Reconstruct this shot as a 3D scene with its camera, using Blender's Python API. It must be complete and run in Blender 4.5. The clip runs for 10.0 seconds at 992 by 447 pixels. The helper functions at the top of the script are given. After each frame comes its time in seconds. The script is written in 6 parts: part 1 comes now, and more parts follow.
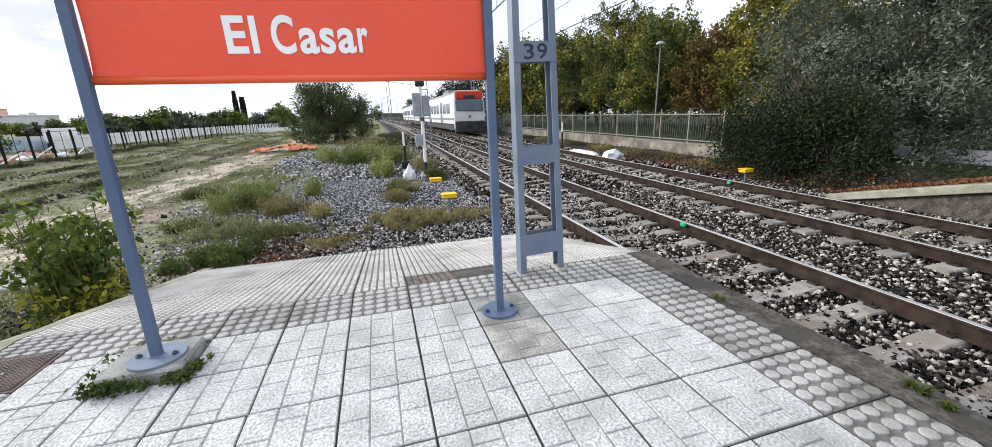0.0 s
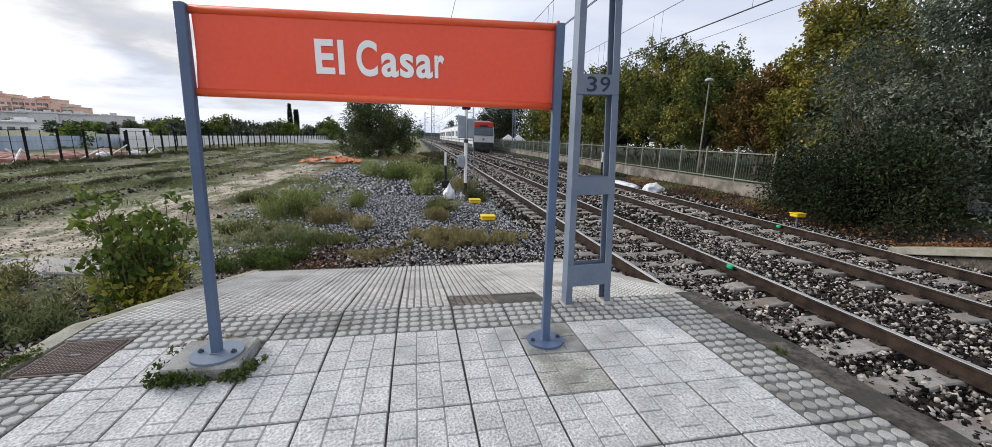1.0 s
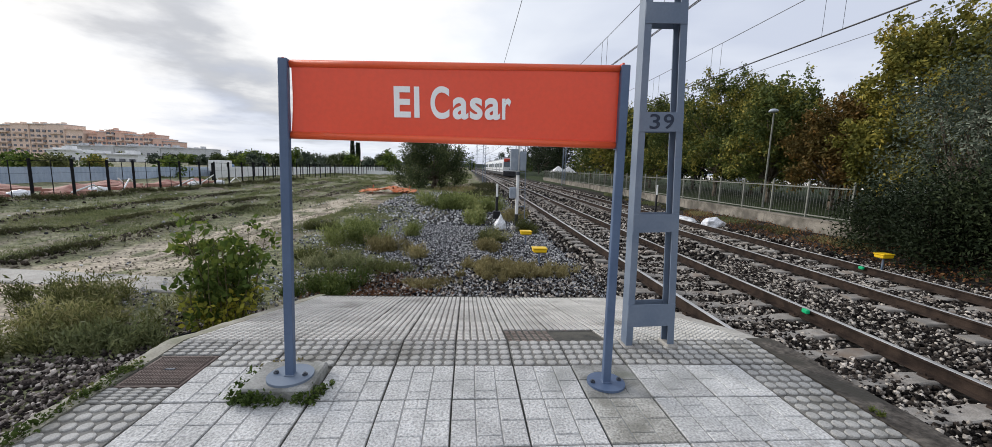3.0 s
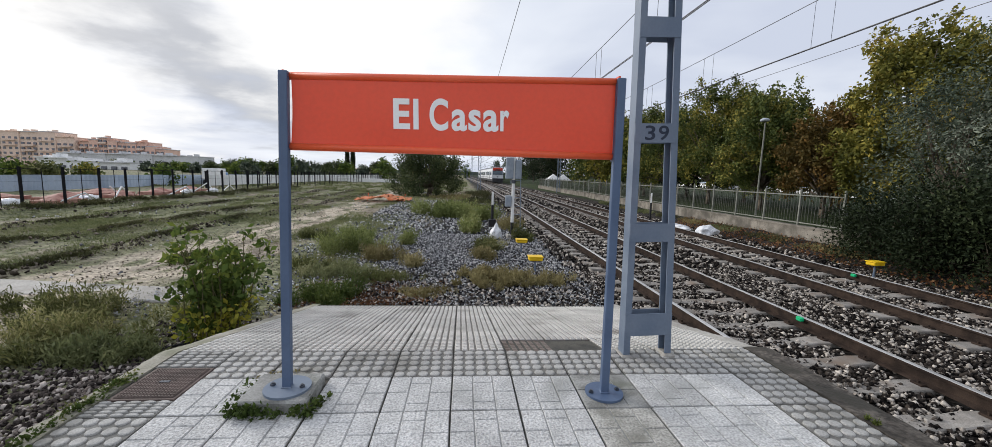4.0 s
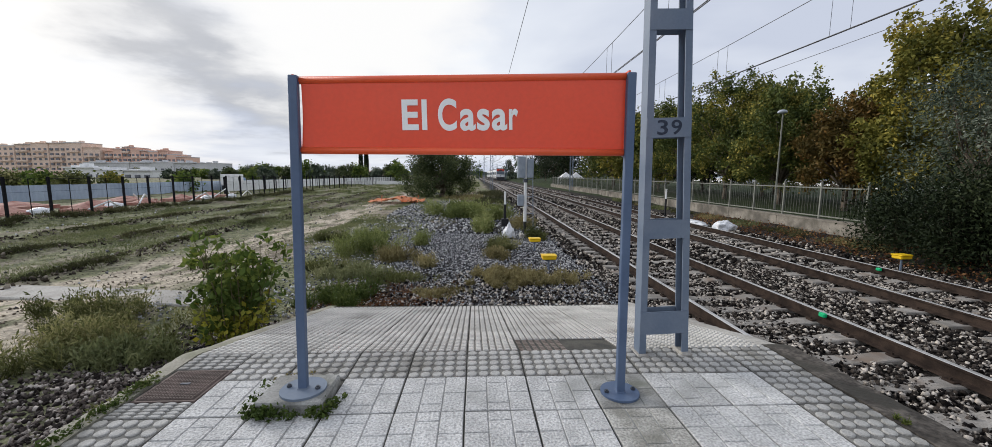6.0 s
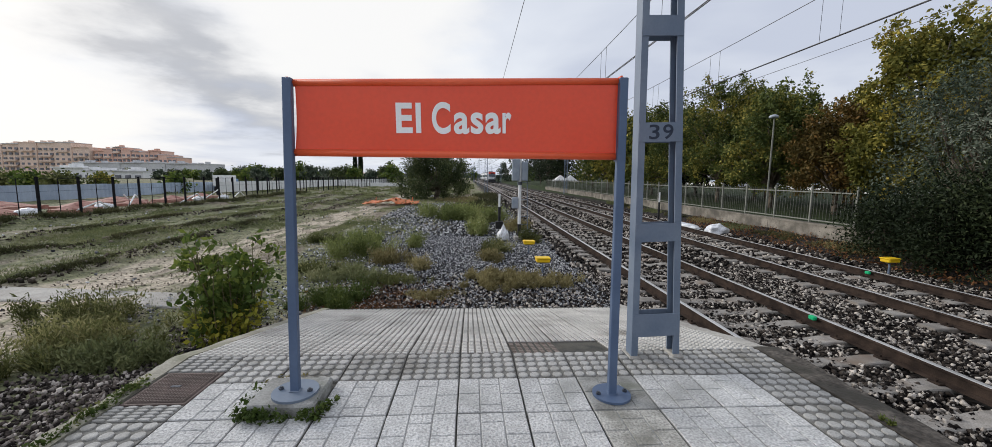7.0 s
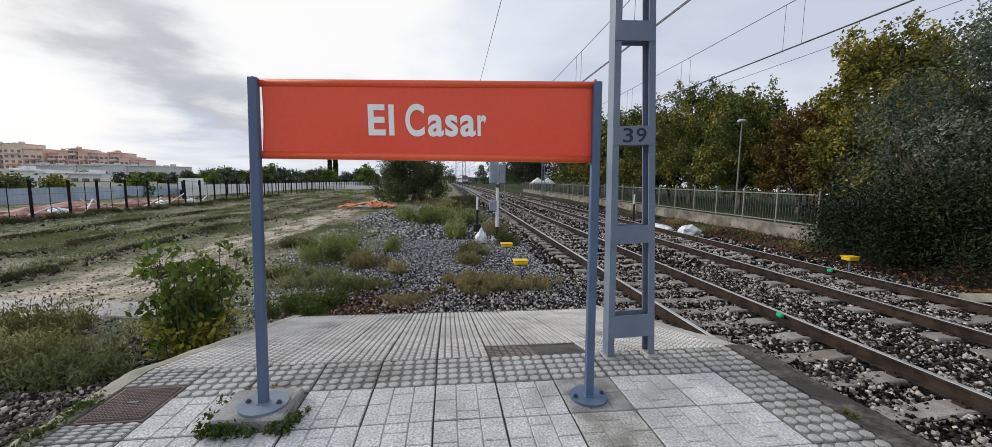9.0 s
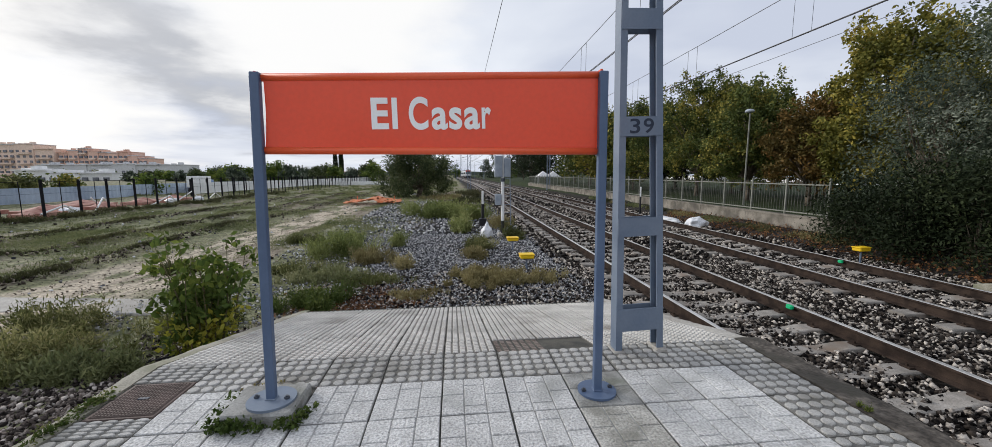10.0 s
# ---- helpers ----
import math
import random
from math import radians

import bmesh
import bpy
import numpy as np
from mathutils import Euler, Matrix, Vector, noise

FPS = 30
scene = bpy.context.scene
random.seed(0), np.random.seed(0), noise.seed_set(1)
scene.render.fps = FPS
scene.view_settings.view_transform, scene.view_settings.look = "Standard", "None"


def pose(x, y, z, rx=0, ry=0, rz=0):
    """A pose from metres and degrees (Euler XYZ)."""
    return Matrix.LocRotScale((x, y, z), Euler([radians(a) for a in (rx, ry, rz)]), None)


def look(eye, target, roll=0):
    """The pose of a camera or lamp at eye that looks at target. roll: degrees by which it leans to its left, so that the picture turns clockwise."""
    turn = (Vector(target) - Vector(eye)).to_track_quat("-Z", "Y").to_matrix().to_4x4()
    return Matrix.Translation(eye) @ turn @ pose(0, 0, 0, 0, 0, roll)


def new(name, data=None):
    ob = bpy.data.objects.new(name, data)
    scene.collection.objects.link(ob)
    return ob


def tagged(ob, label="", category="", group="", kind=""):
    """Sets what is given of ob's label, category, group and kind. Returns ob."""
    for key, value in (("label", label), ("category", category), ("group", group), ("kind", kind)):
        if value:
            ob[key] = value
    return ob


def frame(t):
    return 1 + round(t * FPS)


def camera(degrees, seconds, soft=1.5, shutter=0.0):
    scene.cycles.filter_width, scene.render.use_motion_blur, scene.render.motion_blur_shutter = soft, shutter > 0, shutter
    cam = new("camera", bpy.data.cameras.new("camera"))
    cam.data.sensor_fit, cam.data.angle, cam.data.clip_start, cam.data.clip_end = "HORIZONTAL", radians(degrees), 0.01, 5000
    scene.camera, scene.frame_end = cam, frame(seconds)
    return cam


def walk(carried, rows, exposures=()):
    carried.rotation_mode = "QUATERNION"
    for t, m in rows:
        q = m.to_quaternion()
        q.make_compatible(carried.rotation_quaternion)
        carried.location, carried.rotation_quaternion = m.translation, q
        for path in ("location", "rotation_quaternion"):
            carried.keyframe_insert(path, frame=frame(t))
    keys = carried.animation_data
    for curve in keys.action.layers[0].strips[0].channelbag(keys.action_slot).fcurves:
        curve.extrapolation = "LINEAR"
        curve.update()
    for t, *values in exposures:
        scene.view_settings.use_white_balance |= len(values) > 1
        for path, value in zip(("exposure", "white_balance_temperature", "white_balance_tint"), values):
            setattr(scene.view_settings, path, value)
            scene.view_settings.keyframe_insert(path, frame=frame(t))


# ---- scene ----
cam = camera(102.2, 10.0, soft=0.45)
PATH = [
    (0, (0.288, -2.583, 1.281), (0.817, -0.729, 0.749), -1.8),
    (0.5, (0.174, -2.529, 1.275), (0.561, -0.621, 0.817), 0.1),
    (1, (0.145, -2.547, 1.299), (0.532, -0.63, 0.88), 1.7),
    (1.5, (0.135, -2.566, 1.32), (0.561, -0.646, 0.956), 2.1),
    (2, (0.098, -2.555, 1.311), (0.351, -0.603, 0.954), 2.0),
    (2.5, (0.071, -2.555, 1.318), (0.245, -0.588, 0.995), 1.8),
    (3, (0.059, -2.56, 1.335), (0.208, -0.585, 1.058), 1.8),
    (4.5, (0.034, -2.573, 1.356), (0.216, -0.595, 1.12), 1.8),
    (5, (0.034, -2.563, 1.358), (0.213, -0.587, 1.111), 1.7),
    (5.5, (0.039, -2.557, 1.352), (0.178, -0.578, 1.101), 0.9),
    (6.8, (0.072, -2.569, 1.349), (0.164, -0.584, 1.129), 0.5),
    (7, (0.061, -2.573, 1.354), (0.195, -0.591, 1.125), 0.8),
    (7.5, (0.067, -2.573, 1.357), (0.278, -0.595, 1.147), 0.8),
    (8, (0.074, -2.566, 1.357), (0.334, -0.594, 1.15), 0.8),
    (8.5, (0.078, -2.562, 1.361), (0.339, -0.589, 1.16), 0.6),
    (9, (0.077, -2.551, 1.357), (0.319, -0.578, 1.142), 0.7),
    (9.5, (0.072, -2.538, 1.353), (0.278, -0.562, 1.118), 0.3),
    (10, (0.08, -2.525, 1.351), (0.294, -0.551, 1.107), -0.0),
]
walk(cam, [(t, look(eye, target, roll)) for t, eye, target, roll in PATH], exposures=[(0.0, 0.68, 6440, 10), (0.5, 0.37, 6440, 10), (1.0, 0.20, 6440, 10), (2.5, 0.07, 6440, 10), (5.0, 0.02, 6440, 10), (7.5, -0.09, 6440, 10), (10.0, -0.04, 6440, 10)])

# ---- world and sun: overcast, bright towards the front left ----
SUN_AZ, SUN_EL = radians(-56), radians(20)      # azimuth from +y, clockwise
sun_dir = Vector((math.sin(SUN_AZ) * math.cos(SUN_EL), math.cos(SUN_AZ) * math.cos(SUN_EL), math.sin(SUN_EL)))


def heading(az, el):
    """A direction from degrees: azimuth from +y, clockwise, and elevation."""
    az, el = radians(az), radians(el)
    return Vector((math.sin(az) * math.cos(el), math.cos(az) * math.cos(el), math.sin(el)))


def make_world():
    w = bpy.data.worlds.new("sky")
    scene.world = w
    w.use_nodes = True
    n, l = w.node_tree.nodes, w.node_tree.links
    n.clear()
    out, bg = n.new("ShaderNodeOutputWorld"), n.new("ShaderNodeBackground")
    sky = n.new("ShaderNodeTexSky")
    sky.sky_type, sky.sun_disc = "NISHITA", False
    sky.sun_elevation, sky.sun_rotation = SUN_EL, SUN_AZ
    sky.air_density, sky.dust_density = 1.0, 2.0
    tc = n.new("ShaderNodeTexCoord")
    sep = n.new("ShaderNodeSeparateXYZ")
    l.new(tc.outputs["Generated"], sep.inputs[0])
    # cloud deck: project the direction on a flat layer
    zc = n.new("ShaderNodeMath"); zc.operation = "MAXIMUM"; zc.inputs[1].default_value = 0.0
    l.new(sep.outputs["Z"], zc.inputs[0])
    za = n.new("ShaderNodeMath"); za.operation = "ADD"; za.inputs[1].default_value = 0.16
    l.new(zc.outputs[0], za.inputs[0])
    div = n.new("ShaderNodeVectorMath"); div.operation = "DIVIDE"
    cmb = n.new("ShaderNodeCombineXYZ")
    for k in range(3):
        l.new(za.outputs[0], cmb.inputs[k])
    l.new(tc.outputs["Generated"], div.inputs[0]); l.new(cmb.outputs[0], div.inputs[1])
    noi = n.new("ShaderNodeTexNoise")
    noi.inputs["Scale"].default_value, noi.inputs["Detail"].default_value, noi.inputs["Roughness"].default_value = 0.62, 5.0, 0.48
    noi.inputs["Distortion"].default_value = 0.3
    off = n.new("ShaderNodeMapping"); off.inputs["Location"].default_value = CLOUD_OFFSET
    l.new(div.outputs[0], off.inputs["Vector"]); l.new(off.outputs[0], noi.inputs["Vector"])
    ramp = n.new("ShaderNodeValToRGB")
    ramp.color_ramp.elements[0].position, ramp.color_ramp.elements[0].color = 0.40, (8.7, 9.4, 11.1, 1)
    ramp.color_ramp.elements[1].position, ramp.color_ramp.elements[1].color = 0.63, (12.9, 13.4, 14.2, 1)
    l.new(noi.outputs["Fac"], ramp.inputs[0])
    # ragged cloud edges: the direction, nudged by noise
    rag = n.new("ShaderNodeTexNoise")
    rag.inputs["Scale"].default_value, rag.inputs["Detail"].default_value, rag.inputs["Roughness"].default_value = 1.5, 6.0, 0.55
    l.new(off.outputs[0], rag.inputs["Vector"])
    mid = n.new("ShaderNodeVectorMath"); mid.operation = "SUBTRACT"; mid.inputs[1].default_value = (0.5, 0.5, 0.5)
    l.new(rag.outputs["Color"], mid.inputs[0])
    nudge = n.new("ShaderNodeVectorMath"); nudge.operation = "MULTIPLY_ADD"; nudge.inputs[1].default_value = (0.42, 0.42, 0.34)
    l.new(mid.outputs[0], nudge.inputs[0]); l.new(tc.outputs["Generated"], nudge.inputs[2])
    way = n.new("ShaderNodeVectorMath"); way.operation = "NORMALIZE"
    l.new(nudge.outputs[0], way.inputs[0])

    def facing(d, lo, hi):
        dot = n.new("ShaderNodeVectorMath"); dot.operation = "DOT_PRODUCT"
        l.new(way.outputs[0], dot.inputs[0]); dot.inputs[1].default_value = d
        x = n.new("ShaderNodeMapRange"); x.interpolation_type = "SMOOTHSTEP"
        x.inputs["From Min"].default_value, x.inputs["From Max"].default_value = lo, hi
        l.new(dot.outputs["Value"], x.inputs["Value"])
        return x.outputs[0]

    def blend(kind, f, a, colour):
        x = n.new("ShaderNodeMix"); x.data_type, x.blend_type = "RGBA", kind
        l.new(f, x.inputs["Factor"]); l.new(a, x.inputs["A"]); x.inputs["B"].default_value = (*colour, 1)
        return x.outputs["Result"]

    def both(a, b):
        x = n.new("ShaderNodeMath"); x.operation = "MULTIPLY"
        l.new(a, x.inputs[0]); l.new(b, x.inputs[1])
        return x.outputs[0]

    # a long grey bank of cloud, with thin bright cloud below it and above it
    a, b = heading(-43, 18), heading(-20, 8)
    across = a.cross(b).normalized()
    bank = both(both(facing(across, -0.13, 0.02), facing(-across, -0.13, 0.0)), facing(heading(-40, 18), 0.80, 0.95))
    c = blend("MIX", bank, ramp.outputs[0], (4.9, 5.3, 6.2))
    c = blend("MIX", facing(heading(-52, 5), 0.92, 0.985), c, (14.5, 14.4, 14.2))
    c = blend("MIX", facing(heading(-16, 24), 0.93, 0.985), c, (14.5, 14.4, 14.2))
    mix = n.new("ShaderNodeMix"); mix.data_type = "RGBA"; mix.inputs["Factor"].default_value = 0.96
    l.new(sky.outputs[0], mix.inputs["A"]); l.new(c, mix.inputs["B"])
    l.new(mix.outputs["Result"], bg.inputs["Color"])
    bg.inputs["Strength"].default_value = 0.072
    l.new(bg.outputs[0], out.inputs[0])


CLOUD_OFFSET = (5.4, 2.9, 0.0)
make_world()
sun = new("sun", bpy.data.lights.new("sun", "SUN"))
sun.data.energy, sun.data.angle, sun.data.color = 2.5, radians(22), (1.0, 0.96, 0.90)
sun.matrix_world = look(sun_dir * 100, (0, 0, 0))

# ---- materials ----


def surf(name, a, b, scale=6.0, rough=0.8, metal=0.0, bump=0.2, fine=90.0, dirt=None, dirt_at=(0.55, 0.75), local=False, rand=0.0, island=0.0, spec=0.3, bump_dist=0.01, grain_mix=0.45):
    """Two colours by coarse noise, a fine grain, optional dirt, and relief."""
    m = bpy.data.materials.new(name)
    m.use_nodes = True
    n, l = m.node_tree.nodes, m.node_tree.links
    p = n["Principled BSDF"]
    p.inputs["Metallic"].default_value = metal
    p.inputs["Specular IOR Level"].default_value = spec
    if local:
        vec = n.new("ShaderNodeTexCoord").outputs["Object"]
    else:
        vec = n.new("ShaderNodeNewGeometry").outputs["Position"]

    def tex(s, d=4.0):
        t = n.new("ShaderNodeTexNoise")
        t.inputs["Scale"].default_value, t.inputs["Detail"].default_value = s, d
        l.new(vec, t.inputs["Vector"])
        return t.outputs["Fac"]

    def mixc(f, ca, cb):
        x = n.new("ShaderNodeMix"); x.data_type = "RGBA"
        for sock, v in (("Factor", f), ("A", ca), ("B", cb)):
            if hasattr(v, "links"):
                l.new(v, x.inputs[sock])
            else:
                x.inputs[sock].default_value = (*v, 1) if isinstance(v, tuple) else v
        return x.outputs["Result"]

    def span(f, lo, hi):
        x = n.new("ShaderNodeMapRange"); x.interpolation_type = "SMOOTHSTEP"
        x.inputs["From Min"].default_value, x.inputs["From Max"].default_value = lo, hi
        l.new(f, x.inputs["Value"])
        return x.outputs[0]

    coarse, grain = tex(scale), tex(fine, 3.0)
    c = mixc(span(coarse, 0.32, 0.68), a, b)
    g = n.new("ShaderNodeMix"); g.data_type, g.blend_type = "RGBA", "MULTIPLY"; g.inputs["Factor"].default_value = grain_mix
    gr = n.new("ShaderNodeValToRGB")
    gr.color_ramp.elements[0].position, gr.color_ramp.elements[0].color = 0.3, (0.45, 0.45, 0.45, 1)
    gr.color_ramp.elements[1].position, gr.color_ramp.elements[1].color = 0.65, (1.25, 1.25, 1.25, 1)
    l.new(grain, gr.inputs[0]); l.new(c, g.inputs["A"]); l.new(gr.outputs[0], g.inputs["B"])
    c = g.outputs["Result"]
    if dirt:
        c = mixc(span(tex(scale * 0.35 + 0.3, 6.0), *dirt_at), c, dirt)
    if rand or island:
        info = n.new("ShaderNodeObjectInfo").outputs["Random"] if rand else n.new("ShaderNodeNewGeometry").outputs["Random Per Island"]
        amount = rand or island
        hv = n.new("ShaderNodeHueSaturation")
        mr = n.new("ShaderNodeMapRange")
        mr.inputs["To Min"].default_value, mr.inputs["To Max"].default_value = 1 - amount, 1 + amount
        l.new(info, mr.inputs["Value"]); l.new(mr.outputs[0], hv.inputs["Value"]); l.new(c, hv.inputs["Color"])
        c = hv.outputs[0]
    l.new(c, p.inputs["Base Color"])
    rr = n.new("ShaderNodeMapRange")
    rr.inputs["To Min"].default_value, rr.inputs["To Max"].default_value = max(0.05, rough - 0.12), min(1.0, rough + 0.12)
    l.new(coarse, rr.inputs["Value"]); l.new(rr.outputs[0], p.inputs["Roughness"])
    if bump:
        bp = n.new("ShaderNodeBump"); bp.inputs["Strength"].default_value, bp.inputs["Distance"].default_value = bump, bump_dist
        l.new(grain, bp.inputs["Height"]); l.new(bp.outputs[0], p.inputs["Normal"])
    return m


def leaf_mat(name, a, b, c, trans=0.16):
    """Leaf colours that vary from leaf to leaf, with some light let through."""
    m = bpy.data.materials.new(name)
    m.use_nodes = True
    n, l = m.node_tree.nodes, m.node_tree.links
    p, out = n["Principled BSDF"], n["Material Output"]
    p.inputs["Roughness"].default_value = 0.6
    p.inputs["Specular IOR Level"].default_value = 0.12
    geo = n.new("ShaderNodeNewGeometry")
    ramp = n.new("ShaderNodeValToRGB")
    ramp.color_ramp.elements[0].color, ramp.color_ramp.elements[1].color = (*a, 1), (*c, 1)
    ramp.color_ramp.elements.new(0.55).color = (*b, 1)
    noi = n.new("ShaderNodeTexNoise"); noi.inputs["Scale"].default_value = 0.6
    l.new(geo.outputs["Position"], noi.inputs["Vector"])
    add = n.new("ShaderNodeMath"); add.operation = "MULTIPLY_ADD"; add.inputs[1].default_value = 0.5
    sub = n.new("ShaderNodeMath"); sub.operation = "MULTIPLY_ADD"; sub.inputs[1].default_value = 1.6; sub.inputs[2].default_value = -0.55
    l.new(noi.outputs["Fac"], sub.inputs[0]); l.new(geo.outputs["Random Per Island"], add.inputs[0]); l.new(sub.outputs[0], add.inputs[2])
    l.new(add.outputs[0], ramp.inputs[0]); l.new(ramp.outputs[0], p.inputs["Base Color"])
    tr = n.new("ShaderNodeBsdfTranslucent"); l.new(ramp.outputs[0], tr.inputs["Color"])
    ms = n.new("ShaderNodeMixShader"); ms.inputs[0].default_value = trans
    l.new(p.outputs[0], ms.inputs[1]); l.new(tr.outputs[0], ms.inputs[2]); l.new(ms.outputs[0], out.inputs["Surface"])
    return m


def stone_mat(name, dark, mid, light):
    """Broken stone whose tone changes from piece to piece."""
    m = bpy.data.materials.new(name)
    m.use_nodes = True
    n, l = m.node_tree.nodes, m.node_tree.links
    p = n["Principled BSDF"]; p.inputs["Roughness"].default_value = 0.9; p.inputs["Specular IOR Level"].default_value = 0.12
    geo = n.new("ShaderNodeNewGeometry")
    ramp = n.new("ShaderNodeValToRGB")
    ramp.color_ramp.elements[0].position, ramp.color_ramp.elements[0].color = 0.20, (*dark, 1)
    ramp.color_ramp.elements[1].position, ramp.color_ramp.elements[1].color = 1.0, (*light, 1)
    ramp.color_ramp.elements.new(0.66).color = (*mid, 1)
    noi = n.new("ShaderNodeTexNoise"); noi.inputs["Scale"].default_value = 55.0
    l.new(geo.outputs["Position"], noi.inputs["Vector"])
    add = n.new("ShaderNodeMath"); add.operation = "MULTIPLY_ADD"; add.inputs[1].default_value = 0.45
    sub = n.new("ShaderNodeMath"); sub.operation = "SUBTRACT"; sub.inputs[1].default_value = 0.20
    l.new(noi.outputs["Fac"], add.inputs[0]); l.new(geo.outputs["Random Per Island"], sub.inputs[0]); l.new(sub.outputs[0], add.inputs[2])
    l.new(add.outputs[0], ramp.inputs[0]); l.new(ramp.outputs[0], p.inputs["Base Color"])
    b = n.new("ShaderNodeBump"); b.inputs["Strength"].default_value, b.inputs["Distance"].default_value = 0.5, 0.01
    l.new(noi.outputs["Fac"], b.inputs["Height"]); l.new(b.outputs[0], p.inputs["Normal"])
    return m


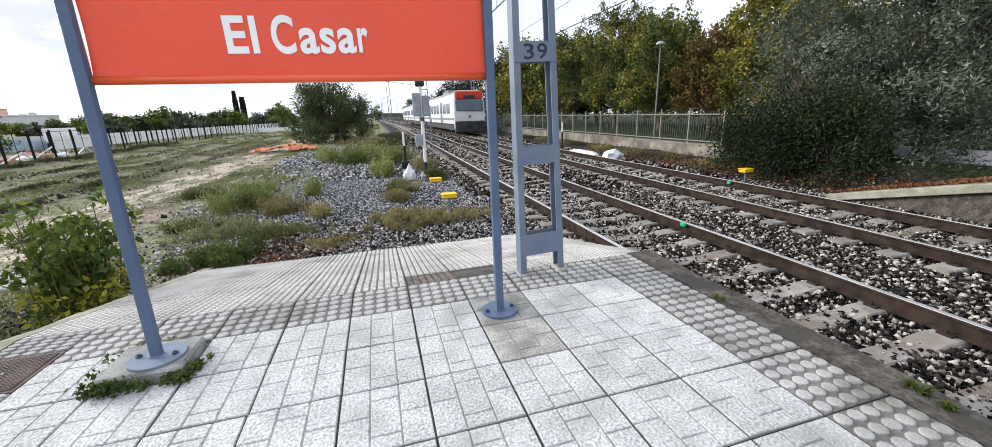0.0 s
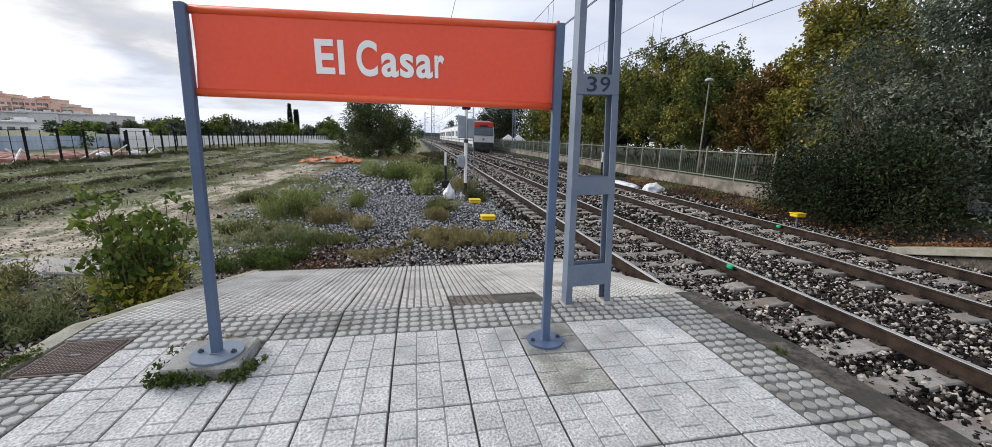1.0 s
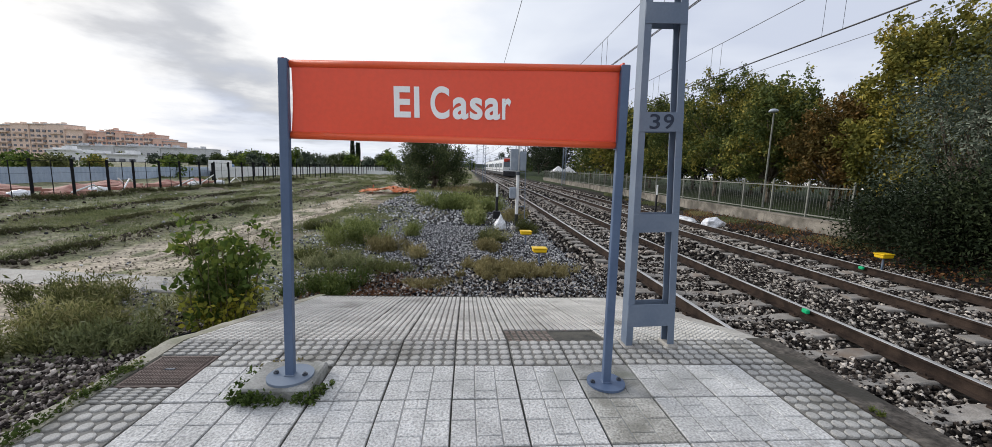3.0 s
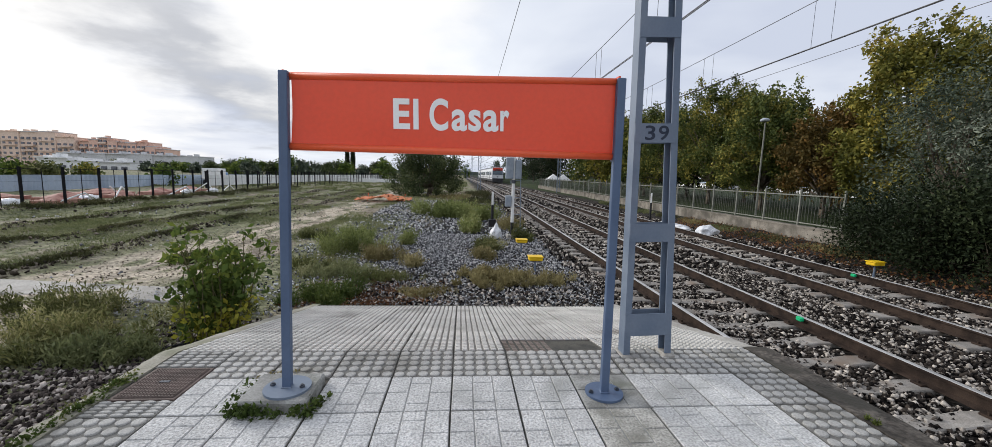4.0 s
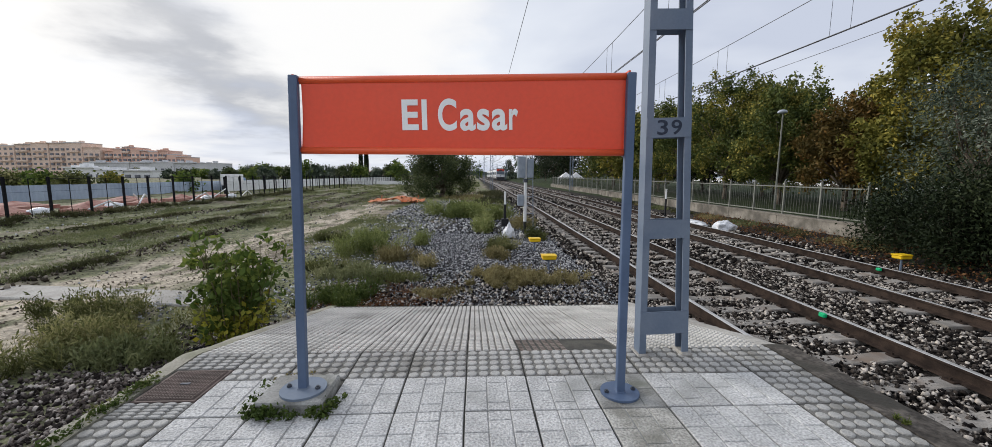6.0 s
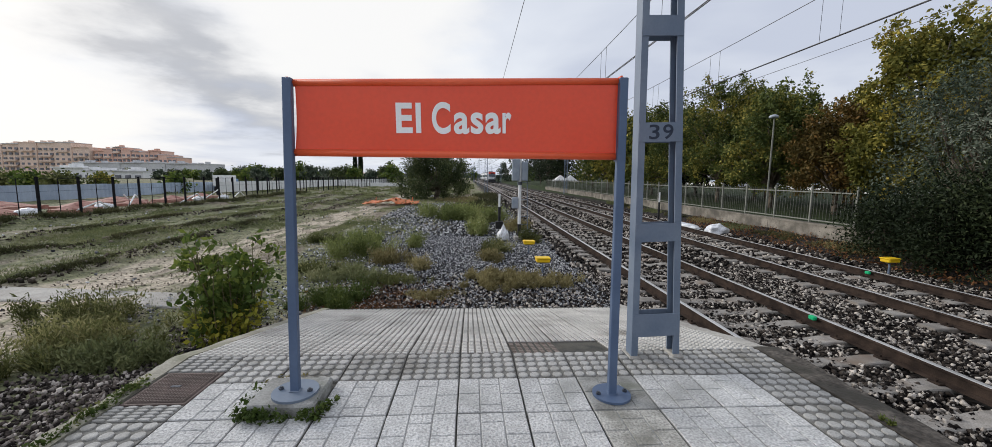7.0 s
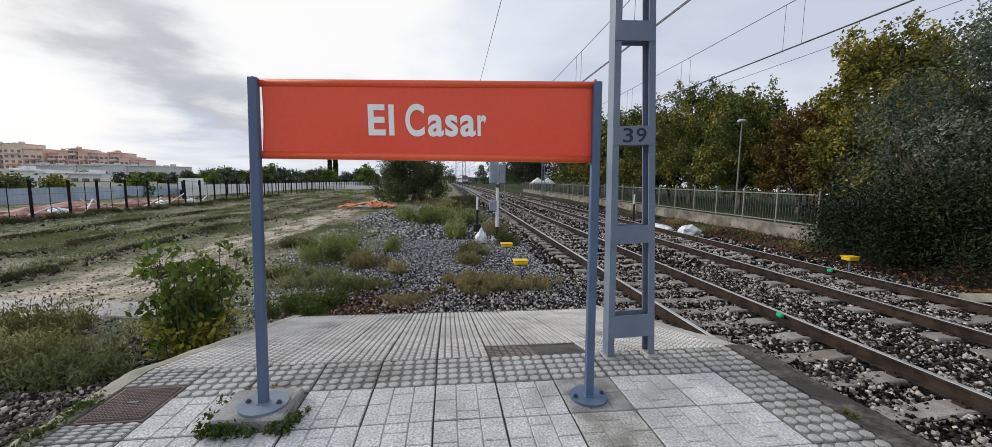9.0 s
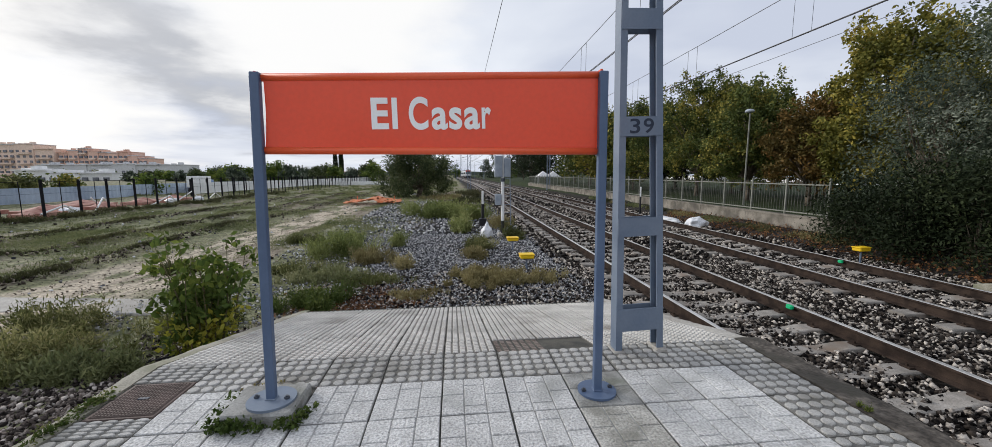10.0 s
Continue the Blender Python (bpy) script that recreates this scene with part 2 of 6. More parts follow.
M = {
    "tile": surf("terrazzo_tile", (0.50, 0.496, 0.484), (0.635, 0.628, 0.612), 5, 0.75, bump=0.9, fine=75, dirt=(0.34, 0.34, 0.32), dirt_at=(0.52, 0.8), rand=0.09, grain_mix=0.8),
    "dot_tile": surf("grey_dot_tile", (0.36, 0.353, 0.335), (0.47, 0.46, 0.435), 6, 0.8, bump=0.3, fine=140, dirt=(0.20, 0.19, 0.165), dirt_at=(0.5, 0.72), rand=0.1),
    "stained": surf("stained_tile", (0.21, 0.208, 0.19), (0.38, 0.376, 0.355), 7, 0.8, bump=0.6, fine=80, dirt=(0.15, 0.16, 0.12), rand=0.05),
    "worn": surf("worn_beige_tile", (0.33, 0.32, 0.285), (0.50, 0.485, 0.445), 7, 0.8, bump=0.8, fine=75, dirt=(0.20, 0.195, 0.165), dirt_at=(0.5, 0.7), rand=0.06, grain_mix=0.8),
    "ramp_tile": surf("ramp_tile", (0.50, 0.484, 0.45), (0.63, 0.61, 0.57), 3, 0.85, bump=0.25, fine=120, dirt=(0.27, 0.25, 0.22), dirt_at=(0.52, 0.75), rand=0.09),
    "joint": surf("joint_mortar", (0.05, 0.05, 0.045), (0.10, 0.095, 0.08), 8, 0.95, bump=0.4),
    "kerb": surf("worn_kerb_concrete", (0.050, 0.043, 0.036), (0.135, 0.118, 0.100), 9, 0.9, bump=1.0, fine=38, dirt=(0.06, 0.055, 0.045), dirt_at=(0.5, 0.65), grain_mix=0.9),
    "kerb_pale": surf("pale_kerb_concrete", (0.26, 0.245, 0.19), (0.37, 0.35, 0.29), 4, 0.9, bump=0.5, fine=70, dirt=(0.16, 0.17, 0.10), dirt_at=(0.5, 0.7)),
    "concrete": surf("old_concrete", (0.33, 0.31, 0.28), (0.46, 0.44, 0.40), 2.2, 0.9, bump=0.5, fine=50, dirt=(0.20, 0.19, 0.17), dirt_at=(0.5, 0.72)),
    "sleeper": surf("sleeper_concrete", (0.23, 0.21, 0.185), (0.34, 0.315, 0.285), 5, 0.9, bump=0.4, fine=70, dirt=(0.22, 0.17, 0.13), dirt_at=(0.5, 0.7), rand=0.12),
    "rail": surf("rusty_rail_side", (0.026, 0.019, 0.016), (0.058, 0.041, 0.032), 6, 0.85, bump=0.4, fine=120, spec=0.08),
    # polished head, with a pale base colour that paints its highlight
    "rail_top": surf("polished_rail_head_glint", (0.50, 0.49, 0.48), (0.62, 0.61, 0.60), 2, 0.32, 0.4, bump=0.05, spec=0.5),
    "steel": surf("blue_grey_painted_steel", (0.070, 0.108, 0.190), (0.092, 0.135, 0.222), 3, 0.45, 0.1, bump=0.08, fine=60, local=True, grain_mix=0.08, spec=0.5),
    "galv": surf("galvanised_steel_paint", (0.135, 0.175, 0.24), (0.185, 0.225, 0.285), 3, 0.5, 0.1, bump=0.1, fine=50, dirt=(0.17, 0.19, 0.22), local=True, grain_mix=0.08),
    "bolt": surf("dark_bolt_steel", (0.06, 0.07, 0.09), (0.12, 0.13, 0.15), 30, 0.5, 0.6, bump=0.1, local=True),
    "park_wall": surf("stained_wall_concrete", (0.15, 0.135, 0.11), (0.31, 0.28, 0.235), 2.6, 0.9, bump=0.5, fine=40, dirt=(0.10, 0.09, 0.075), dirt_at=(0.45, 0.7)),
    "sunken": surf("sunken_brown_tile", (0.16, 0.13, 0.11), (0.24, 0.20, 0.175), 6, 0.9, bump=0.3, fine=100),
    "red": surf("red_sign_vinyl", (0.79, 0.066, 0.022), (0.83, 0.080, 0.028), 1.2, 0.30, bump=0.02, fine=40, local=True, grain_mix=0.08, spec=0.5),
    "orange": surf("orange_sign_edge", (0.80, 0.105, 0.035), (0.85, 0.13, 0.045), 2, 0.36, bump=0.03, fine=40, local=True, grain_mix=0.08, spec=0.5),
    "white": surf("white_paint", (0.74, 0.74, 0.73), (0.82, 0.82, 0.81), 3, 0.5, bump=0.03, local=True, grain_mix=0.08),
    "letter_white": surf("white_letter_plastic", (0.86, 0.86, 0.85), (0.90, 0.90, 0.89), 3, 0.45, bump=0.02, local=True, grain_mix=0.05),
    "navy": surf("dark_stencil_paint", (0.02, 0.03, 0.055), (0.035, 0.045, 0.07), 20, 0.6, bump=0.05, local=True),
    "yellow": surf("yellow_plastic", (0.80, 0.50, 0.01), (0.88, 0.58, 0.015), 6, 0.45, bump=0.05, local=True, grain_mix=0.08),
    "black": surf("black_plastic", (0.012, 0.012, 0.014), (0.025, 0.025, 0.028), 8, 0.5, bump=0.05, local=True),
    "box_grey": surf("grey_box_paint", (0.36, 0.40, 0.45), (0.44, 0.48, 0.52), 5, 0.5, bump=0.04, local=True, grain_mix=0.08),
    "green_clip": surf("green_clip_paint", (0.005, 0.42, 0.16), (0.01, 0.52, 0.21), 12, 0.5, bump=0.05, local=True),
    "bag": surf("white_plastic_bag", (0.72, 0.73, 0.76), (0.82, 0.83, 0.85), 9, 0.35, bump=0.4, fine=25, local=True),
    "cover": surf("rusty_brown_cast_iron", (0.10, 0.075, 0.065), (0.16, 0.12, 0.105), 7, 0.7, 0.3, bump=0.3, fine=80),
    "wire": surf("dark_copper_wire", (0.05, 0.05, 0.055), (0.09, 0.09, 0.095), 3, 0.5, 0.5, bump=0.0),
    "fence_dark": surf("black_fence_post", (0.008, 0.008, 0.010), (0.018, 0.018, 0.021), 4, 0.7, bump=0.1, local=True, spec=0.1),
    "fence_slat": surf("dark_green_baluster_paint", (0.085, 0.090, 0.075), (0.135, 0.140, 0.118), 5, 0.6, 0.2, bump=0.1, local=True),
    "fence_green": surf("grey_green_railing_paint", (0.17, 0.175, 0.15), (0.25, 0.25, 0.215), 5, 0.6, 0.2, bump=0.1, local=True),
    "bark": surf("bark", (0.09, 0.07, 0.05), (0.16, 0.13, 0.10), 5, 0.95, bump=0.8, fine=25, local=True),
    "stalk": surf("stalk", (0.10, 0.10, 0.045), (0.16, 0.13, 0.07), 5, 0.9, bump=0.3, local=True),
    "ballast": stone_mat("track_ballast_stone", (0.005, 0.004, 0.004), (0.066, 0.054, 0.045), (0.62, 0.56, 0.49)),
    "tile_groove": surf("darker_tile_groove", (0.31, 0.308, 0.295), (0.41, 0.406, 0.39), 5, 0.85, bump=0.3, fine=120, dirt=(0.27, 0.265, 0.24), dirt_at=(0.5, 0.75)),
    "groove": surf("dirt_filled_groove", (0.165, 0.156, 0.14), (0.25, 0.237, 0.215), 5, 0.95, bump=0.3),
    # darker ground between the dots: dirt, plus the dots' shadows put into the colour
    "dot_base": surf("dirty_shaded_dot_ground", (0.15, 0.146, 0.134), (0.225, 0.218, 0.20), 6, 0.85, bump=0.3, fine=140, dirt=(0.12, 0.115, 0.10), dirt_at=(0.5, 0.7), rand=0.1),
    "gravel": stone_mat("dark_blue_grey_gravel", (0.034, 0.036, 0.042), (0.275, 0.278, 0.292), (0.66, 0.66, 0.65)),
}


def part(name, bm, material, parent=None, label="", smooth=False):
    """One mesh object from a bmesh, under parent if there is one."""
    me = bpy.data.meshes.new(name)
    bm.to_mesh(me); bm.free()
    for mt in material if isinstance(material, (list, tuple)) else [material]:
        me.materials.append(mt)
    if smooth:
        me.polygons.foreach_set("use_smooth", [True] * len(me.polygons))
    ob = new(name, me)
    ob.parent = parent
    return tagged(ob, label)


def mesh_ob(name, verts, faces, material, parent=None, smooth=False):
    """One mesh object from arrays of corners and faces."""
    me = bpy.data.meshes.new(name)
    verts, faces = np.asarray(verts, dtype=np.float32), np.asarray(faces, dtype=np.int32)
    k = faces.shape[1]
    me.vertices.add(len(verts)); me.vertices.foreach_set("co", verts.ravel())
    me.loops.add(faces.size); me.loops.foreach_set("vertex_index", faces.ravel())
    me.polygons.add(len(faces)); me.polygons.foreach_set("loop_start", np.arange(len(faces), dtype=np.int32) * k)
    me.update(calc_edges=True)
    me.materials.append(material)
    if smooth:
        me.polygons.foreach_set("use_smooth", [True] * len(faces))
    ob = new(name, me)
    ob.parent = parent
    return ob


def box(bm, x0, y0, z0, x1, y1, z1, bevel=0.0, m=None, mat_index=0):
    ret = bmesh.ops.create_cube(bm, size=1.0)
    vs = ret["verts"]
    bmesh.ops.scale(bm, vec=(x1 - x0, y1 - y0, z1 - z0), verts=vs)
    bmesh.ops.translate(bm, vec=((x0 + x1) / 2, (y0 + y1) / 2, (z0 + z1) / 2), verts=vs)
    if m is not None:
        bmesh.ops.transform(bm, matrix=m, verts=vs)
    fs = {f for v in vs for f in v.link_faces}
    for f in fs:
        f.material_index = mat_index
    if bevel:
        es = list({e for v in vs for e in v.link_edges})
        bmesh.ops.bevel(bm, geom=es, offset=bevel, segments=1, affect="EDGES")
    return bm


def tube(bm, a, b, ra, rb=None, seg=10, caps=True):
    """A round bar from a to b."""
    a, b = Vector(a), Vector(b)
    rb = ra if rb is None else rb
    d = b - a
    m = Matrix.Translation((a + b) / 2) @ d.to_track_quat("Z", "Y").to_matrix().to_4x4()
    bmesh.ops.create_cone(bm, cap_ends=caps, segments=seg, radius1=ra, radius2=rb, depth=d.length, matrix=m)
    return bm


def nb():
    return bmesh.new()


def thing(name, loc, label, category, group="", rz=0.0):
    ob = new(name)
    ob.empty_display_size = 0.1
    ob.matrix_basis = pose(*loc, 0, 0, rz)
    return tagged(ob, label, category, group)


def letters(name, text, width, height, material, parent, m, label="", depth=0.002, bold=0.0, spacing=1.0):
    """Raised lettering in the built-in font, as a mesh of that width and height, centred."""
    cu = bpy.data.curves.new(name, "FONT")
    cu.body, cu.size, cu.extrude, cu.offset, cu.space_character = text, 1.0, 0.001, bold, spacing
    tmp = bpy.data.objects.new(name, cu)
    scene.collection.objects.link(tmp)
    bpy.context.view_layer.update()
    me = bpy.data.meshes.new_from_object(tmp.evaluated_get(bpy.context.evaluated_depsgraph_get()))
    bpy.data.objects.remove(tmp); bpy.data.curves.remove(cu)
    co = np.array([v.co[:] for v in me.vertices])
    lo, hi = co.min(0), co.max(0)
    me.transform(Matrix.Diagonal((width / (hi[0] - lo[0]), height / (hi[1] - lo[1]), depth / (hi[2] - lo[2]), 1)) @ Matrix.Translation(-(Vector(lo) + Vector(hi)) / 2))
    me.materials.clear(); me.materials.append(material)
    ob = new(name, me)
    ob.parent, ob.matrix_basis = parent, m
    return tagged(ob, label)


RAIL_Z, SLEEPER_Z = -0.65, -0.815


def bend(y):
    """Sideways drift of both tracks: straight, then a slow curve to the left."""
    d = min(max(0.0, y - 60.0), 45.0)
    return 0.018 * y - 0.008 * max(0.0, y - 35.0) - 0.000235 * (d * d + 90.0 * max(0.0, y - 105.0))


LEFT_X, RIGHT_X = 4.37, 8.30
SLEEPER_STEP = 0.612
FIRST_SLEEPER = {LEFT_X: -6.084, RIGHT_X: -6.32}


def track_x(base, y):
    return base + bend(y)


RAMP_Y0, RAMP_Y1, RAMP_K = 0.40, 3.32, 0.208


def ground_z(x, y):
    """Height of the ground sheet."""
    tx = bend(y)
    z = -0.80
    z += 0.05 * noise.noise((x * 0.35, y * 0.35, 0)) + 0.03 * noise.noise((x * 1.1, y * 1.1, 3))
    if x < -2.5:                                  # rough field
        z += 0.10 * noise.noise((x * 0.22, y * 0.5, 7)) * min(1.0, (-2.5 - x) / 3)
        for c, h, w in ((-18.3, 0.24, 0.5), (-14.2, 0.16, 0.4), (-11.2, 0.17, 0.35), (-8.9, 0.12, 0.3)):   # low banks of earth
            d = (x - c - 0.8 * noise.noise((y * 0.11, c, 0))) / w
            if abs(d) < 3 and y < 70:
                z += h * math.exp(-d * d) * (0.7 + 0.6 * noise.noise((y * 0.5, c, 2)))
    s = (x - tx)
    if 2.4 < s < 10.4 and y < 400:                # ballast bed, level
        z = -0.88
    if s > 10.6:
        z = -0.80 + min(1.0, (s - 10.6) / 0.85) * (0.34 + 0.08 * noise.noise((x * 0.9, y * 0.6, 11)))
    if s > 11.75:
        z = -0.14                                 # park behind the wall
    return z

# ---- ground ----


def ground_material():
    m = bpy.data.materials.new("field_ground")
    m.use_nodes = True
    n, l = m.node_tree.nodes, m.node_tree.links
    p = n["Principled BSDF"]; p.inputs["Roughness"].default_value = 0.95; p.inputs["Specular IOR Level"].default_value = 0.2
    pos = n.new("ShaderNodeNewGeometry").outputs["Position"]
    sep = n.new("ShaderNodeSeparateXYZ"); l.new(pos, sep.inputs[0])

    def tex(s, d=5.0, sy=1.0):
        mp = n.new("ShaderNodeMapping"); mp.inputs["Scale"].default_value = (1, sy, 1); l.new(pos, mp.inputs["Vector"])
        t = n.new("ShaderNodeTexNoise"); t.inputs["Scale"].default_value, t.inputs["Detail"].default_value = s, d
        l.new(mp.outputs[0], t.inputs["Vector"]); return t.outputs["Fac"]

    def span(f, lo, hi):
        x = n.new("ShaderNodeMapRange"); x.interpolation_type = "SMOOTHSTEP"
        x.inputs["From Min"].default_value, x.inputs["From Max"].default_value = lo, hi
        l.new(f, x.inputs["Value"]); return x.outputs[0]

    def mixc(f, a, b):
        x = n.new("ShaderNodeMix"); x.data_type = "RGBA"; l.new(f, x.inputs["Factor"])
        for sock, v in (("A", a), ("B", b)):
            if isinstance(v, tuple):
                x.inputs[sock].default_value = (*v, 1)
            else:
                l.new(v, x.inputs[sock])
        return x.outputs["Result"]

    def op(kind, a, b):
        x = n.new("ShaderNodeMath"); x.operation = kind
        for k, v in enumerate((a, b)):
            if isinstance(v, (int, float)):
                x.inputs[k].default_value = v
            else:
                l.new(v, x.inputs[k])
        return x.outputs[0]

    soil = mixc(span(tex(1.6), 0.35, 0.65), (0.15, 0.126, 0.096), (0.31, 0.267, 0.21))
    green = mixc(span(tex(4.0), 0.35, 0.65), (0.108, 0.118, 0.064), (0.225, 0.230, 0.132))
    field = mixc(span(tex(0.7, 6.0, 0.28), 0.36, 0.52), soil, green)
    # pale trodden path that runs away to the front left
    wob = op("MULTIPLY", op("SUBTRACT", tex(0.35, 4.0), 0.5), 3.2)
    line = op("ADD", op("ADD", sep.outputs["X"], wob), 6.6)
    path = op("MULTIPLY", span(op("ABSOLUTE", line, 0.0), 1.9, 0.5), span(tex(2.2, 6.0, 0.35), 0.40, 0.54))
    field = mixc(path, field, (0.50, 0.435, 0.35))
    sand = mixc(span(tex(0.9), 0.4, 0.6), (0.22, 0.19, 0.15), (0.41, 0.36, 0.29))
    near = op("MULTIPLY", op("MULTIPLY", span(sep.outputs["X"], -3.8, -5.2), span(sep.outputs["Y"], 12.0, 7.0)), op("MULTIPLY", span(tex(2.0, 6.0, 0.22), 0.46, 0.60), 0.75))
    field = mixc(near, field, sand)
    # bed of stones along the tracks; near-black, the shade between stones put into its colour
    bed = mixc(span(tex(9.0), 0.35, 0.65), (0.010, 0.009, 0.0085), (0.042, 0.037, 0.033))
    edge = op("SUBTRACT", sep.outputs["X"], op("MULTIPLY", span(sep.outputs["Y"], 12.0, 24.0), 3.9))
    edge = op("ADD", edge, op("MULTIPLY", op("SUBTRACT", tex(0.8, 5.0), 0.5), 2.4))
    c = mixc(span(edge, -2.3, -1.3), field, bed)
    # park lawn, its green darkened to hold the shade under the trees
    lawn = mixc(span(tex(1.2), 0.3, 0.7), (0.016, 0.028, 0.008), (0.034, 0.05, 0.014))
    c = mixc(span(sep.outputs["X"], 11.6, 12.0), c, lawn)
    vor = n.new("ShaderNodeTexVoronoi"); vor.inputs["Scale"].default_value = 22.0
    l.new(pos, vor.inputs["Vector"])
    grit = n.new("ShaderNodeValToRGB")
    grit.color_ramp.elements[0].position, grit.color_ramp.elements[0].color = 0.10, (0.42, 0.42, 0.42, 1)
    grit.color_ramp.elements[1].position, grit.color_ramp.elements[1].color = 0.85, (1.45, 1.42, 1.36, 1)
    hue = n.new("ShaderNodeSeparateColor"); l.new(vor.outputs["Color"], hue.inputs[0])
    l.new(op("ADD", op("MULTIPLY", hue.outputs[0], 0.55), op("MULTIPLY", tex(6.0, 8.0), 0.5)), grit.inputs[0])
    mul = n.new("ShaderNodeMix"); mul.data_type, mul.blend_type = "RGBA", "MULTIPLY"; mul.inputs["Factor"].default_value = 0.85
    l.new(c, mul.inputs["A"]); l.new(grit.outputs[0], mul.inputs["B"])
    l.new(mul.outputs["Result"], p.inputs["Base Color"])
    b = n.new("ShaderNodeBump"); b.inputs["Strength"].default_value, b.inputs["Distance"].default_value = 1.0, 0.12
    l.new(tex(9.0, 9.0, 0.7), b.inputs["Height"]); l.new(b.outputs[0], p.inputs["Normal"])
    return m


def steps(lo, hi, fine_lo, fine_hi, fine, grow=1.18):
    """Grid lines: even between fine_lo and fine_hi, wider and wider outside."""
    a = list(np.arange(fine_lo, fine_hi + 1e-6, fine))
    s, v = fine, a[-1]
    while v < hi:
        s *= grow; v += s; a.append(min(v, hi))
    s, v = fine, a[0]
    while v > lo:
        s *= grow; v -= s; a.insert(0, max(v, lo))
    return a


def build_ground():
    xs, ys = steps(-1500, 1500, -22, 14, 0.22), steps(-400, 2500, -4, 32, 0.26)
    verts = [(x, y, ground_z(x, y)) for y in ys for x in xs]
    nx = len(xs)
    faces = [(j * nx + i, j * nx + i + 1, (j + 1) * nx + i + 1, (j + 1) * nx + i) for j in range(len(ys) - 1) for i in range(nx - 1)]
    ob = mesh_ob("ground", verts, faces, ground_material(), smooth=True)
    tagged(ob, "uneven waste ground of soil, weeds and trodden paths", "ground", kind="structure")


build_ground()

# ---- platform ----
TILE = 0.40


def platform_section(bm, x0, x1, drop, y_back=-9.0, y_end=RAMP_Y1 + 0.02):
    """Side profile of the platform (level, then sloping to the ground), drawn out from x0 to x1."""
    prof = [(y_back, -drop), (RAMP_Y0, -drop), (y_end, -drop - (y_end - RAMP_Y0) * RAMP_K), (y_end, -1.0), (y_back, -1.0)]
    a = [bm.verts.new((x0, y, z)) for y, z in prof]
    b = [bm.verts.new((x1, y, z)) for y, z in prof]
    bm.faces.new(a); bm.faces.new(b[::-1])
    for i in range(5):
        j = (i + 1) % 5
        bm.faces.new((a[j], a[i], b[i], b[j]))
    bmesh.ops.recalc_face_normals(bm, faces=bm.faces)
    return bm


platform = part("platform", platform_section(nb(), -2.0, 2.4, 0.013), M["joint"])
tagged(platform, "tiled station platform end that slopes down to the ground", "platform", kind="structure")


def kerb(name, x0, x1, material, label, slant=0.0, y0=-6.0, y1=RAMP_Y1 + 0.3):
    bm = nb()
    ys = list(np.arange(y0, y1, 0.05))
    rows = []
    for y in ys:
        z = -max(0.0, y - RAMP_Y0) * RAMP_K
        w = 0.022 * noise.noise((y * 2.1, x0, 1)) + 0.014 * noise.noise((y * 7, x0, 5)) + 0.010 * noise.noise((y * 19, x0, 3))
        h = 0.008 * noise.noise((y * 3.3, x0, 9)) + 0.004 * noise.noise((y * 15, x0, 9))
        o = x1 + slant * max(0, y) + w
        sgn = 1 if x1 > x0 else -1
        rows.append([bm.verts.new(p) for p in ((x0, y, z - 1.0), (x0, y, z + 0.002 + h), ((x0 + o) / 2, y, z + 0.004 + h), (o - 0.03 * sgn, y, z + h), (o, y, z - 0.035), (o + 0.01 * sgn, y, z - 1.0))])
    for r, q in zip(rows, rows[1:]):
        for i in range(5):
            bm.faces.new((r[i], r[i + 1], q[i + 1], q[i]))
    bm.faces.new(rows[0]); bm.faces.new(rows[-1][::-1])
    bmesh.ops.recalc_face_normals(bm, faces=bm.faces)
    return tagged(part(name, bm, material, smooth=False), label, "kerb", kind="structure")


kerb("kerb", 2.402, 2.65, M["kerb"], "dark worn concrete platform edge beside the rails", y1=RAMP_Y0 + 0.08)
kerb("kerb", 2.402, 2.60, M["concrete"], "pale worn concrete edge of the ramp beside the rails", -0.012, y0=RAMP_Y0 + 0.06)
kerb("kerb", -2.002, -2.15, M["kerb_pale"], "pale mossy concrete kerb beside the field", y1=RAMP_Y1 + 0.06)

# ---- tracks ----
RAIL_PROFILE = [(-0.07, 0), (0.07, 0), (0.07, 0.012), (0.012, 0.03), (0.010, 0.118), (0.036, 0.132), (0.036, 0.16), (0.028, 0.165), (-0.028, 0.165), (-0.036, 0.16), (-0.036, 0.132), (-0.010, 0.118), (-0.012, 0.03), (-0.07, 0.012)]


def rail_line(base, side, parent):
    ys = list(np.arange(-12, 60, 4.0)) + list(np.arange(60, 420, 10.0))
    bm = nb()
    rows = []
    for y in ys:
        c = track_x(base, y) + side * 0.868
        rows.append([bm.verts.new((c + u, y, RAIL_Z - 0.165 + v)) for u, v in RAIL_PROFILE])
    k = len(RAIL_PROFILE)
    for r, q in zip(rows, rows[1:]):
        for i in range(k):
            f = bm.faces.new((r[i], r[(i + 1) % k], q[(i + 1) % k], q[i]))
            # top and platform-side chamfer take the pale colour, a painted highlight line
            f.material_index = 1 if i in (7, 8) else 0
    bm.faces.new(rows[0]); bm.faces.new(rows[-1][::-1])
    bmesh.ops.recalc_face_normals(bm, faces=bm.faces)
    return part("rail", bm, [M["rail"], M["rail_top"]], parent)


